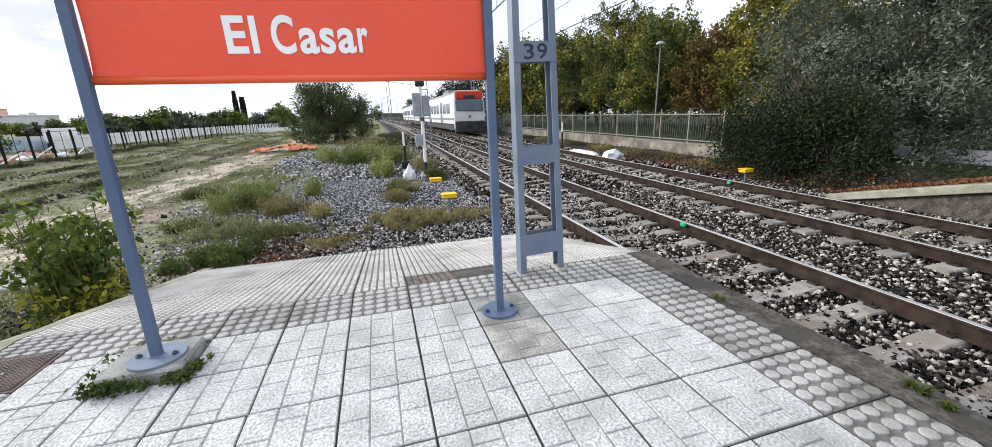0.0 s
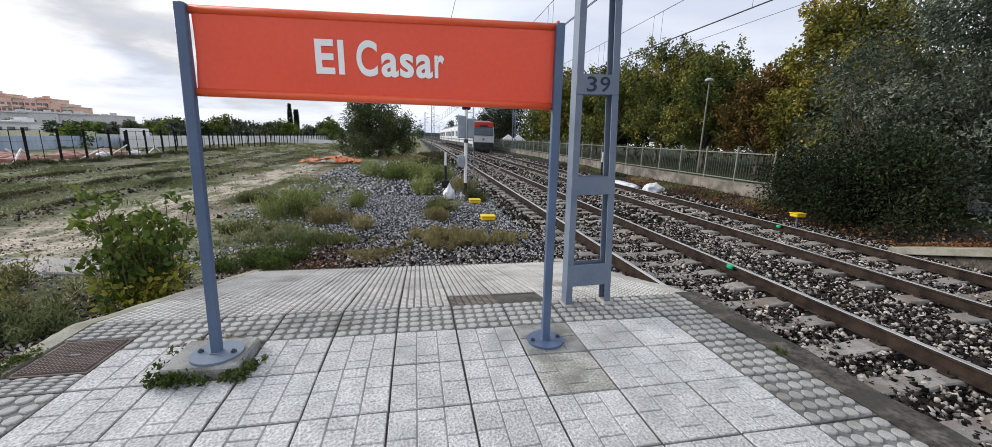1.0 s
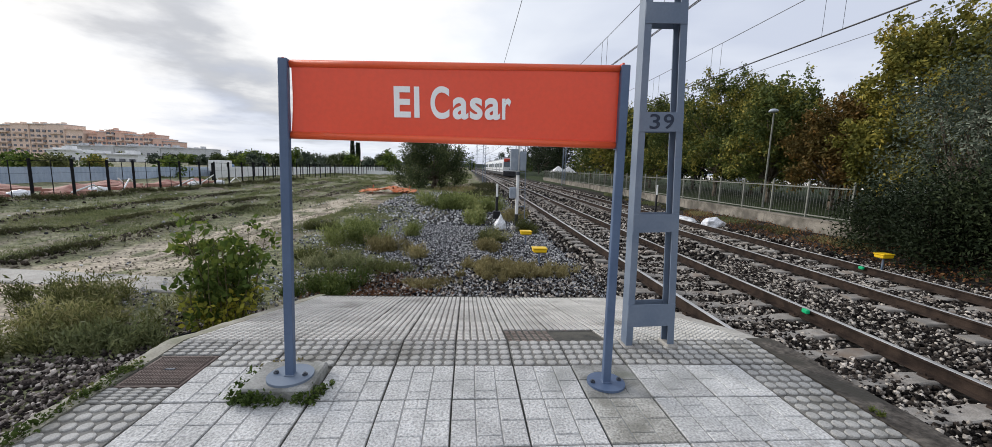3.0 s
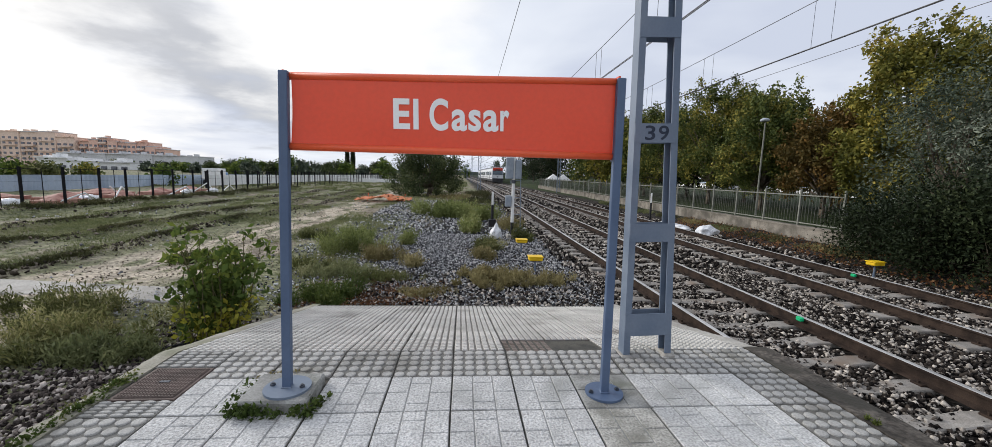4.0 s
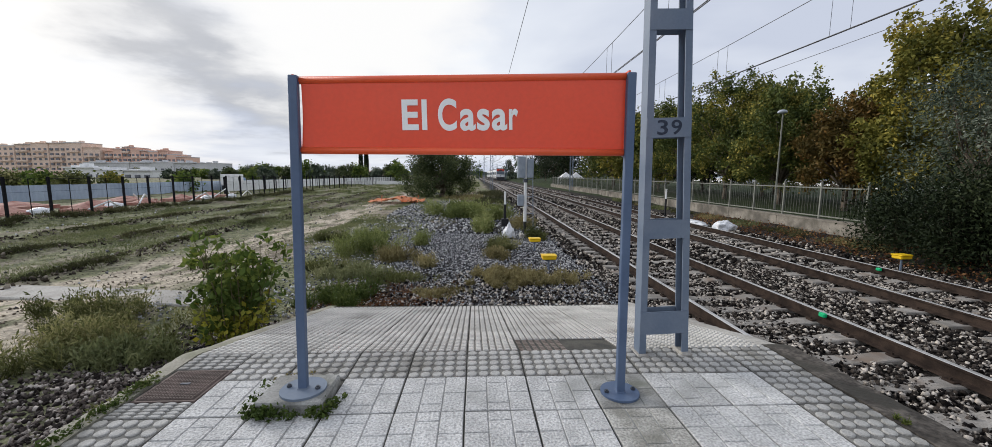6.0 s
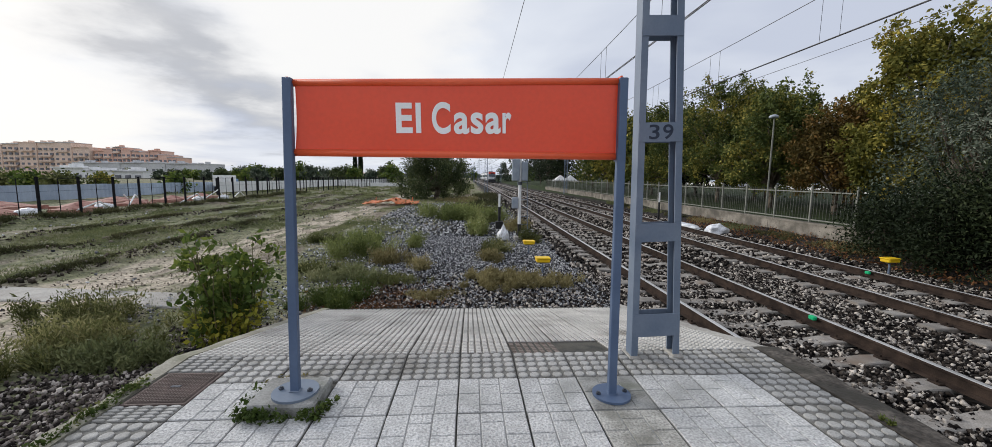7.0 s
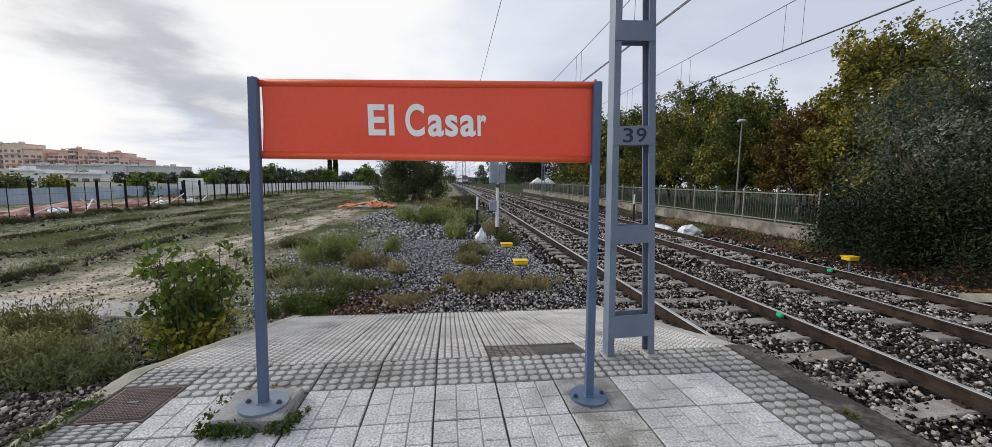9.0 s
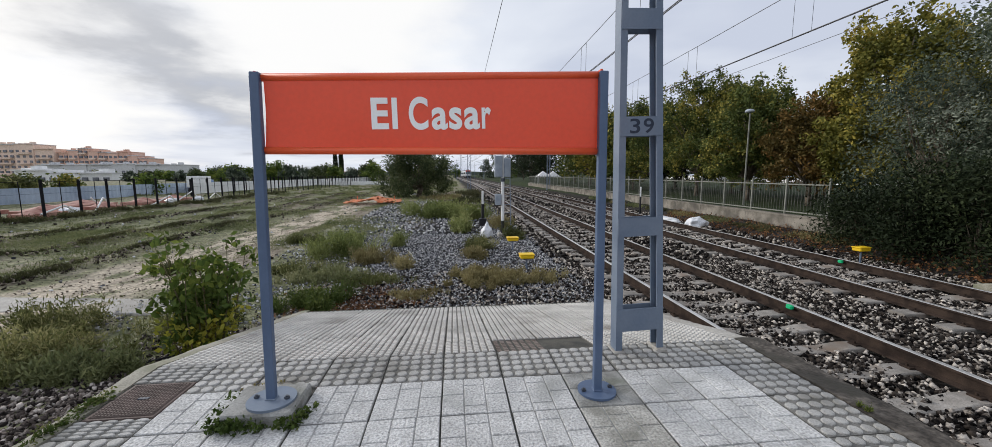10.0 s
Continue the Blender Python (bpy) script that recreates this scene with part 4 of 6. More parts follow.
# ---- plants ----
L = {
    "maple": leaf_mat("autumn_leaves", (0.030, 0.048, 0.015), (0.104, 0.130, 0.034), (0.42, 0.35, 0.078)),
    "gold": leaf_mat("golden_leaves", (0.055, 0.066, 0.017), (0.178, 0.172, 0.036), (0.50, 0.39, 0.08)),
    "rust": leaf_mat("russet_leaves", (0.045, 0.042, 0.014), (0.125, 0.088, 0.026), (0.30, 0.16, 0.05)),
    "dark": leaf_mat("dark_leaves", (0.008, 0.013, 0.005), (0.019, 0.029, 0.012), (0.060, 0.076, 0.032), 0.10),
    "olive": leaf_mat("grey_green_leaves", (0.022, 0.033, 0.021), (0.086, 0.112, 0.076), (0.34, 0.37, 0.285)),
    "bush": leaf_mat("fresh_leaves", (0.028, 0.054, 0.013), (0.098, 0.145, 0.032), (0.28, 0.32, 0.065), 0.3),
    "bush_yellow": leaf_mat("yellow_leaves", (0.10, 0.14, 0.025), (0.33, 0.31, 0.045), (0.62, 0.52, 0.07), 0.3),
    "grass": leaf_mat("grass_blades", (0.040, 0.050, 0.017), (0.135, 0.145, 0.052), (0.40, 0.37, 0.175), 0.3),
    "field": leaf_mat("field_tree_leaves", (0.022, 0.034, 0.014), (0.065, 0.086, 0.034), (0.19, 0.21, 0.09)),
    "turf": leaf_mat("field_turf", (0.085, 0.106, 0.043), (0.185, 0.204, 0.092), (0.34, 0.33, 0.18), 0.25),
    "bank": leaf_mat("dark_bank_weed", (0.03, 0.034, 0.014), (0.075, 0.078, 0.033), (0.17, 0.155, 0.075), 0.2),
    "feather": leaf_mat("feathery_green_weed", (0.065, 0.088, 0.025), (0.210, 0.245, 0.080), (0.42, 0.42, 0.18), 0.25),
    "dry": leaf_mat("dry_weed", (0.085, 0.072, 0.030), (0.235, 0.200, 0.090), (0.43, 0.37, 0.185), 0.2),
    "litter": leaf_mat("fallen_leaves", (0.06, 0.032, 0.018), (0.17, 0.075, 0.032), (0.36, 0.20, 0.09), 0.1),
    "moss": leaf_mat("small_green_weed", (0.028, 0.050, 0.012), (0.072, 0.105, 0.025), (0.17, 0.19, 0.055), 0.25),
}


def leaf_cloud(centres, n, spread, size, r, slim=0.55, droop=0.0):
    """n small leaves scattered round the centres: corners and faces."""
    c = centres[r.randint(0, len(centres), n)]
    p = c + r.normal(size=(n, 3)) * spread
    u = r.normal(size=(n, 3)); u[:, 2] -= droop
    u /= np.linalg.norm(u, axis=1)[:, None]
    w = np.cross(u, r.normal(size=(n, 3))); w /= np.linalg.norm(w, axis=1)[:, None]
    s = size * r.uniform(0.6, 1.3, n)[:, None]
    v = np.stack([p - u * s, p - w * s * slim, p + u * s, p + w * s * slim], 1)
    f = np.arange(n * 4).reshape(n, 4)
    return v.reshape(-1, 3), f


def crown_centres(n, r, base, rad, low, high, lumps):
    """Twig ends in an uneven crown: several lobes of different size."""
    out = []
    lobes = []
    for k in range(lumps):
        a, h = r.uniform(0, 2 * np.pi), (k + r.uniform(0, 1)) / lumps
        d = rad * 0.74 * np.sqrt(max(0.04, 1 - ((h - 0.34) / 0.72) ** 2)) * np.sqrt(r.uniform(0.08, 1))
        lobes.append((d * np.cos(a), d * np.sin(a), low + (high - low) * (0.10 + 0.78 * h), rad * r.uniform(0.22, 0.42)))
    # shoots that stand out of the lobes, outwards and up, five twigs along each
    for k in range(n // 5):
        lx, ly, lz, lr = lobes[r.randint(len(lobes))]
        v = r.normal(size=3); v /= np.linalg.norm(v)
        q = lr * r.uniform(0.35, 1.0) ** 0.5
        w = v * np.array([0.8, 0.8, 0.5]) + np.array([0, 0, 0.45]) + r.normal(0, 0.2, 3)
        far = rad * r.uniform(0.06, 0.26)
        for u in (0.0, 0.25, 0.5, 0.75, 1.0):
            out.append((lx + v[0] * q + w[0] * far * u, ly + v[1] * q + w[1] * far * u, max(low, lz + v[2] * q * 0.9 + w[2] * far * u)))
    return np.array(out), lobes


def tree(name, loc, high, rad, low, leaf, n, size, label, seed, category="tree", group="", lumps=14, trunk=0.13, slim=0.6, spread=0.16, twigs=None, stems=1):
    r = np.random.RandomState(seed)
    t = thing(name, loc, label, category, group)
    cs, lobes = crown_centres(twigs or max(120, n // 40), r, 0, rad, low, high, lumps)
    v, f = leaf_cloud(cs, n, spread, size, r, slim)
    cr = mesh_ob("crown", v, f, L[leaf], t)
    bm = nb()
    fork = max(low * 0.9, high * 0.18)
    for s in range(stems):
        ox, oy = (0, 0) if stems == 1 else (r.uniform(-0.5, 0.5), r.uniform(-0.5, 0.5))
        top = Vector((ox * 1.5 + r.uniform(-0.1, 0.1), oy * 1.5, fork))
        tube(bm, (ox, oy, -0.1), (ox * 1.2, oy * 1.2, fork * 0.5), trunk, trunk * 0.85, 8)
        tube(bm, (ox * 1.2, oy * 1.2, fork * 0.48), top, trunk * 0.85, trunk * 0.7, 8)
    for lx, ly, lz, lr in lobes:
        mid = Vector((lx * 0.45, ly * 0.45, fork + (lz - fork) * 0.6))
        tube(bm, top, mid, trunk * 0.5, trunk * 0.28, 6)
        tube(bm, mid, (lx, ly, lz), trunk * 0.28, trunk * 0.08, 5)
    part("trunk", bm, M["bark"], t, smooth=True)
    return t


def blades(name, loc, spread, n, height, leaf, label, category, seed, width=0.006, lean=0.45, kind="", follow=True):
    """A ragged patch of weeds: many small tufts of thin curved blades; spread: half sizes along x and y."""
    r = np.random.RandomState(seed)
    k = max(3, n // 70)
    a = r.uniform(0, 2 * np.pi, k); d = np.sqrt(r.uniform(0, 1, k)) * (0.8 + 0.3 * np.sin(3 * a + seed) + 0.2 * r.randn(k))
    cx, cy, ch = spread[0] * d * np.cos(a), spread[1] * d * np.sin(a), r.uniform(0.35, 1.0, k) ** 0.8
    i = r.randint(0, k, n)
    tuft = min(0.16, 0.35 * min(spread)) * r.uniform(0.5, 1.2, k)[i]
    ox, oy = r.normal(0, 1, n) * tuft, r.normal(0, 1, n) * tuft
    x, y = loc[0] + cx[i] + ox * 0.35, loc[1] + cy[i] + oy * 0.35
    z = np.array([ground_z(p, q) for p, q in zip(x, y)]) - 0.01 if follow else np.full(n, loc[2])
    h = height * ch[i] * r.uniform(0.3, 1.0, n)
    la = np.arctan2(oy, ox) + r.normal(0, 0.9, n); ln = lean * r.uniform(0.1, 1.0, n) * h
    wa = r.uniform(0, 2 * np.pi, n); w = width * r.uniform(0.6, 1.5, n)
    b = np.stack([x, y, z], 1); dx = np.stack([np.cos(la), np.sin(la), 0 * la], 1); wx = np.stack([np.cos(wa), np.sin(wa), 0 * wa], 1) * w[:, None]
    up = np.array([0, 0, 1.0])
    m = b + up * (h * 0.55)[:, None] + dx * (ln * 0.3)[:, None]
    t = b + up * h[:, None] + dx * ln[:, None]
    v = np.stack([b - wx, b + wx, m + wx * 0.9, m - wx * 0.9, t + wx * 0.2, t - wx * 0.2], 1).reshape(-1, 3)
    o = (np.arange(n) * 6)[:, None]
    f = np.concatenate([o + np.array([0, 1, 2, 3]), o + np.array([3, 2, 4, 5])])
    # small side leaves that give the weeds their feathery look
    q = n // 2
    j = r.randint(0, n, q)
    s = r.uniform(0.35, 1.0, q)[:, None]
    p = b[j] + (t[j] - b[j]) * s
    u = r.normal(size=(q, 3)) * np.array([1, 1, 0.6]); u /= np.linalg.norm(u, axis=1)[:, None]
    g = np.cross(u, r.normal(size=(q, 3))); g /= np.linalg.norm(g, axis=1)[:, None]
    lf = (width * 3.2 + 0.05 * h[j])[:, None] * r.uniform(0.5, 1.2, (q, 1))
    v2 = np.stack([p, p + u * lf * 0.5 + g * lf * 0.16, p + u * lf, p + u * lf * 0.5 - g * lf * 0.16], 1).reshape(-1, 3)
    f2 = np.arange(q * 4).reshape(q, 4) + len(v)
    ob = mesh_ob(name, np.concatenate([v, v2]), np.concatenate([f, f2]), L[leaf])
    return tagged(ob, label, category, kind=kind or "stuff")


def weeds(name, loc, spread, n, height, leaf, label, seed, size):
    """A ragged patch of small bushy weeds: thin stems fan out from many tufts and carry tiny leaves."""
    r = np.random.RandomState(seed)
    k = max(5, int(10 * spread[0] * spread[1] / (height * height) + 6))
    a = r.uniform(0, 2 * np.pi, k); d = np.sqrt(r.uniform(0, 1, k)) * (0.85 + 0.25 * np.sin(3 * a + seed) + 0.18 * r.randn(k))
    cx, cy = loc[0] + spread[0] * d * np.cos(a), loc[1] + spread[1] * d * np.sin(a)
    cz = np.array([ground_z(p, q) for p, q in zip(cx, cy)])
    ch = height * r.uniform(0.4, 1.05, k)
    # stems
    m = 11
    i = np.repeat(np.arange(k), m)
    la, tilt = r.uniform(0, 2 * np.pi, k * m), r.uniform(0.05, 0.85, k * m)
    ln = ch[i] * r.uniform(0.6, 1.05, k * m)
    base = np.stack([cx[i] + r.normal(0, 0.02, k * m), cy[i] + r.normal(0, 0.02, k * m), cz[i] - 0.01], 1)
    way = np.stack([np.cos(la) * np.sin(tilt), np.sin(la) * np.sin(tilt), np.cos(tilt)], 1)
    tip = base + way * ln[:, None]
    wa = r.uniform(0, 2 * np.pi, k * m); w = np.stack([np.cos(wa), np.sin(wa), 0 * wa], 1) * size * 0.16
    v1 = np.stack([base - w, base + w, tip + w * 0.3, tip - w * 0.3], 1).reshape(-1, 3)
    f1 = np.arange(k * m * 4).reshape(-1, 4)
    # leaves along the stems
    j = r.randint(0, k * m, n)
    s = r.uniform(0.12, 1.0, n) ** 0.8
    p = base[j] + (tip - base)[j] * s[:, None] + r.normal(0, 1, (n, 3)) * (size * 0.8 + 0.03 * ch[i[j]])[:, None]
    p[:, 2] = np.maximum(p[:, 2], cz[i[j]] + 0.004)
    u = r.normal(size=(n, 3)) * 0.75 + way[j] * 1.3; u /= np.linalg.norm(u, axis=1)[:, None]
    g = np.cross(u, r.normal(size=(n, 3))); g /= np.linalg.norm(g, axis=1)[:, None]
    lf = size * r.uniform(0.5, 1.4, (n, 1))
    v2 = np.stack([p - u * lf, p - g * lf * 0.24, p + u * lf, p + g * lf * 0.24], 1).reshape(-1, 3)
    f2 = np.arange(n * 4).reshape(-1, 4) + len(v1)
    ob = mesh_ob(name, np.concatenate([v1, v2]), np.concatenate([f1, f2]), L[leaf])
    return tagged(ob, label, "weeds", kind="stuff")


def leafy_bush(loc, seed=11):
    """Upright leafy shrub on many thin stems, yellow near the ground."""
    r = np.random.RandomState(seed)
    t = thing("shrub", loc, "leafy green shrub with yellow lower leaves beside the ramp", "shrub")
    hi, lo = [], []
    for k in range(20):
        bx, by = r.normal(0.03, 0.125), r.normal(0, 0.14)
        h = r.uniform(0.6, 1.2)
        if k % 6 == 0:
            h = r.uniform(1.25, 1.5)
        tx, ty = bx * 1.75 + r.normal(0, 0.08), by * 1.8 + r.normal(0, 0.08)
        mid = Vector((bx * 1.5, by * 1.4, h * 0.5))
        bm = tube(nb(), (bx, by, -0.05), mid, 0.011, 0.008, 5); tube(bm, mid, (tx, ty, h), 0.008, 0.003, 5)
        part("stem", bm, M["stalk"], t)
        for s in np.linspace(0.10, 1.0, 9):
            p = (bx + (tx - bx) * s + r.normal(0, 0.07), by + (ty - by) * s + r.normal(0, 0.07), h * s)
            (lo if p[2] < 0.46 and r.rand() < 0.85 else hi).append(p)
    v, f = leaf_cloud(np.array(hi), 1500, 0.042, 0.052, r, 0.55, 0.9)
    mesh_ob("foliage", v, f, L["bush"], t)
    v, f = leaf_cloud(np.array(lo), 800, 0.075, 0.042, r, 0.62, 0.5)
    tagged(mesh_ob("lower_foliage", v, f, L["bush_yellow"], t), "yellow lower leaves")
    return t


leafy_bush((-3.05, 2.62, -0.82))

# weeds, nearest first
for k, (x, y, sx, sy, n, h, leaf, label) in enumerate((
        (-2.3, 4.1, 0.9, 0.45, 3600, 0.30, "moss", "low green weeds at the foot of the ramp"),
        (-3.6, 3.4, 0.7, 0.4, 1500, 0.30, "grass", "low green weeds beside the ramp"),
        (1.05, 5.35, 1.1, 0.6, 9000, 0.22, "dry", "flat reddish-brown dry weed on the gravel"),
        (-4.6, 2.45, 0.8, 0.4, 3600, 0.34, "grass", "tall tangled grass beside the platform"),
        (-3.75, 2.0, 0.45, 0.25, 2600, 0.26, "turf", "dark tangled weeds at the edge of the gravel"),
        (-4.3, 1.95, 0.5, 0.2, 2200, 0.24, "turf", "dark tangled weeds at the edge of the gravel"),
        (-5.5, 3.3, 1.0, 0.45, 3600, 0.40, "grass", "tall tangled grass on the field"),
        (-5.3, 1.5, 0.9, 0.5, 2600, 0.34, "grass", "tall tangled grass beside the platform"),
        (-2.9, 8.3, 0.75, 0.5, 2600, 0.62, "feather", "feathery green weed clump on the gravel"),
        (-1.85, 7.4, 0.5, 0.35, 1500, 0.36, "dry", "brownish low weed on the gravel"),
        (-1.55, 9.6, 0.33, 0.3, 900, 0.55, "feather", "feathery green weed clump on the gravel"),
        (-1.05, 6.6, 0.2, 0.2, 500, 0.32, "dry", "small dry weed on the gravel"),
        (-0.8, 18.0, 2.1, 1.8, 7000, 0.80, "feather", "wide patch of feathery green weeds"),
        (0.9, 16.2, 0.9, 0.7, 2200, 0.66, "feather", "feathery green weed clump near the signal"),
        (0.45, 12.6, 0.45, 0.4, 1400, 0.62, "feather", "feathery green weed clump near the signal"),
        (0.85, 8.9, 0.45, 0.6, 1900, 0.34, "grass", "tall dark weeds beside the yellow boxes"),
        (2.05, 10.5, 0.3, 0.5, 1200, 0.50, "grass", "tall dark weeds round the signal"),
        (0.55, 7.6, 0.4, 0.4, 700, 0.30, "dry", "small dry weed on the gravel"),
        (-4.6, 10.5, 0.7, 0.4, 1200, 0.30, "grass", "low weeds beside the path"),
        (-3.4, 6.4, 0.5, 0.3, 900, 0.26, "grass", "low weeds beside the path"),
        (-6.0, 7.0, 0.6, 0.3, 900, 0.28, "grass", "low weeds beside the path"),
        (2.0, 13.6, 0.4, 0.8, 900, 0.40, "dry", "dry weeds beside the ballast"),
        (0.2, 23.5, 1.8, 1.6, 3000, 0.34, "bank", "rough weeds beside the line"),
        (1.4, 29.0, 1.3, 2.6, 3000, 0.34, "bank", "rough weeds beside the line"),
        (-0.5, 33.0, 1.8, 2.6, 3000, 0.36, "dry", "dry weeds beside the line"),
        (2.0, 40.0, 1.2, 5.0, 3000, 0.45, "bank", "rough weeds beside the line"),
        (-0.6, 4.4, 0.5, 0.3, 700, 0.10, "dry", "thin dry weeds in the gravel"),
        (-1.6, 5.4, 0.7, 0.5, 1400, 0.14, "grass", "low creeping weeds in the gravel"),
        (-2.6, 6.0, 0.8, 0.6, 1800, 0.18, "turf", "low creeping weeds in the gravel"),
        (-3.4, 10.6, 0.9, 0.7, 1500, 0.35, "feather", "feathery green weed clump beside the path"))):
    weeds("weed_patch", (x, y), (sx, sy), int(n * 1.8), h * 1.3, leaf, label, 100 + k, 0.034 if y < 6 else (0.043 if y < 12 else 0.065))


def field_tufts(name, n, x0, x1, y0, y1, leaf, height, seed, width):
    r = np.random.RandomState(seed)
    pts = []
    while len(pts) < n:
        x, y = r.uniform(x0, x1), r.uniform(y0, y1)
        if noise.noise((x * 0.8, y * 0.22, 5)) + 0.2 * r.randn() > 0.12 and abs(x + 6.6) > 1.0 and not (y < 3.5 and x > -2.5) and not (-8.8 < x < -5.0 and y < 9 and r.rand() < 0.5):
            pts.append((x, y))
    v, f = [], []
    p = np.array(pts)
    m = 9
    x = np.repeat(p[:, 0], m) + r.normal(0, 0.10, n * m); y = np.repeat(p[:, 1], m) + r.normal(0, 0.07, n * m)
    z = np.repeat([ground_z(a, b) for a, b in pts], m) - 0.01
    h = height * r.uniform(0.3, 1.0, n * m); la = r.uniform(0, 2 * np.pi, n * m)
    b = np.stack([x, y, z], 1); wx = np.stack([np.cos(la), np.sin(la), 0 * la], 1) * (width * r.uniform(0.6, 1.4, n * m))[:, None]
    t = b + np.stack([r.normal(0, 0.4, n * m) * h, r.normal(0, 0.4, n * m) * h, h], 1)
    v = np.stack([b - wx, b + wx, t], 1).reshape(-1, 3)
    f = np.arange(n * m * 3).reshape(-1, 3)
    tagged(mesh_ob(name, v, f, L[leaf]), "scattered tufts of grass and weeds on the field", "grass", kind="stuff")


field_tufts("field_grass", 7000, -14, -2.4, 2.5, 16, "turf", 0.075, 31, 0.010)
field_tufts("field_grass", 9000, -20, -1.5, 12, 45, "turf", 0.10, 32, 0.018)
field_tufts("field_grass", 6000, -45, 1.0, 40, 120, "turf", 0.25, 33, 0.06)


def creeper(line, n, lift, size, leaf, label, seed):
    """Small broad leaves that crowd along a joint of the paving."""
    r = np.random.RandomState(seed)
    line = np.array(line)
    s = r.uniform(0, len(line) - 1.001, 70)
    c = line[s.astype(int)] + (line[s.astype(int) + 1] - line[s.astype(int)]) * (s % 1)[:, None]
    c = np.concatenate([c + r.normal(0, 0.016, (70, 2)), r.uniform(0.1, 1, (70, 1)) * lift], 1)
    v, f = leaf_cloud(c, n, 0.012, size, r, 0.5)
    v[:, 2] = np.maximum(v[:, 2], 0.004)
    tagged(mesh_ob("kerb_weed", v, f, L[leaf]), label, "weeds", kind="stuff")


creeper([(-1.24, -0.40), (-1.1, -0.43), (-0.78, -0.43), (-0.765, -0.26)], 620, 0.05, 0.016, "moss", "small green weeds growing round the concrete pad", 41)
creeper([(-1.23, -0.38), (-1.23, -0.12)], 60, 0.06, 0.017, "moss", "small green weeds growing round the concrete pad", 42)
creeper([(-1.22, -0.02), (-1.02, 0.0)], 90, 0.045, 0.012, "dry", "dry seedling beside the concrete pad", 43)
creeper([(-2.04, -2.2), (-2.03, -0.9), (-2.03, -0.35), (-2.04, 0.05)], 900, 0.035, 0.013, "moss", "mossy weeds along the pale kerb", 50)
creeper([(-2.08, -1.6), (-2.05, -0.5), (-2.06, 0.15)], 420, 0.03, 0.012, "grass", "mossy weeds along the pale kerb", 51)
blades("kerb_weed", (2.52, -1.62, 0.0), (0.06, 0.10), 260, 0.05, "moss", "green weed tuft growing on the platform edge", "weeds", 44, 0.005, 1.2, follow=False)
blades("kerb_weed", (2.43, -0.62, 0.0), (0.03, 0.08), 140, 0.04, "moss", "green weed tuft growing on the platform edge", "weeds", 45, 0.004, 1.2, follow=False)
for k in range(12):
    y = 13.5 + 2.7 * k
    weeds("weed_patch", (-18.35 + 0.8 * noise.noise((y * 0.11, -18.3, 0)), y), (0.45, 1.35), 2300, 0.30, "bank", "dark weeds along the low bank at the foot of the fence", 140 + k, 0.045)
for k, (x, y) in enumerate(((-11.2, 8.5), (-11.2, 11.5), (-11.2, 14.5), (-11.2, 18.0), (-8.9, 6.5), (-8.9, 10.5), (-8.9, 15.0), (-14.2, 13.0), (-14.2, 17.0), (-14.2, 22.0))):
    weeds("weed_patch", (x + 0.8 * noise.noise((y * 0.11, x, 0)), y), (0.22, 1.4), 2200, 0.13, "bank", "dark low weeds along a bank of earth", 160 + k, 0.03)
r = np.random.RandomState(78)
n = 1500
px, py = r.normal(-1.5, 0.55, n), 3.55 + np.abs(r.normal(0, 0.7, n))
v, f = leaf_cloud(np.stack([px, py, [ground_z(a, b) + 0.03 for a, b in zip(px, py)]], 1), n, 0.012, 0.04, r, 0.25)
tagged(mesh_ob("leaf_litter", v, f, L["litter"]), "dry brown twigs and leaves at the foot of the ramp", "fallen leaves", kind="stuff")

# ---- park side: wall, railing, shrubs and trees ----
WALL_X = 11.45


def park_wall():
    bm = nb()
    ys = list(np.arange(8.0, 63, 2.0))
    rows = []
    for y in ys:
        x = WALL_X + bend(y)
        rows.append([bm.verts.new(p) for p in ((x, y, -1.0), (x, y, -0.09), (x - 0.03, y, -0.09), (x - 0.03, y, -0.03), (x + 0.28, y, -0.03), (x + 0.28, y, -1.0))])
    for r, q in zip(rows, rows[1:]):
        for i in range(5):
            bm.faces.new((r[i], r[i + 1], q[i + 1], q[i]))
    bmesh.ops.recalc_face_normals(bm, faces=bm.faces)
    for k in range(18):
        y = 9.2 + 3.0 * k
        box(bm, WALL_X + bend(y) - 0.012, y - 0.012, -0.95, WALL_X + bend(y) + 0.05, y + 0.012, -0.09)
    return tagged(part("park_wall", bm, M["park_wall"]), "low stained concrete retaining wall beside the track", "wall", kind="structure")


park_wall()


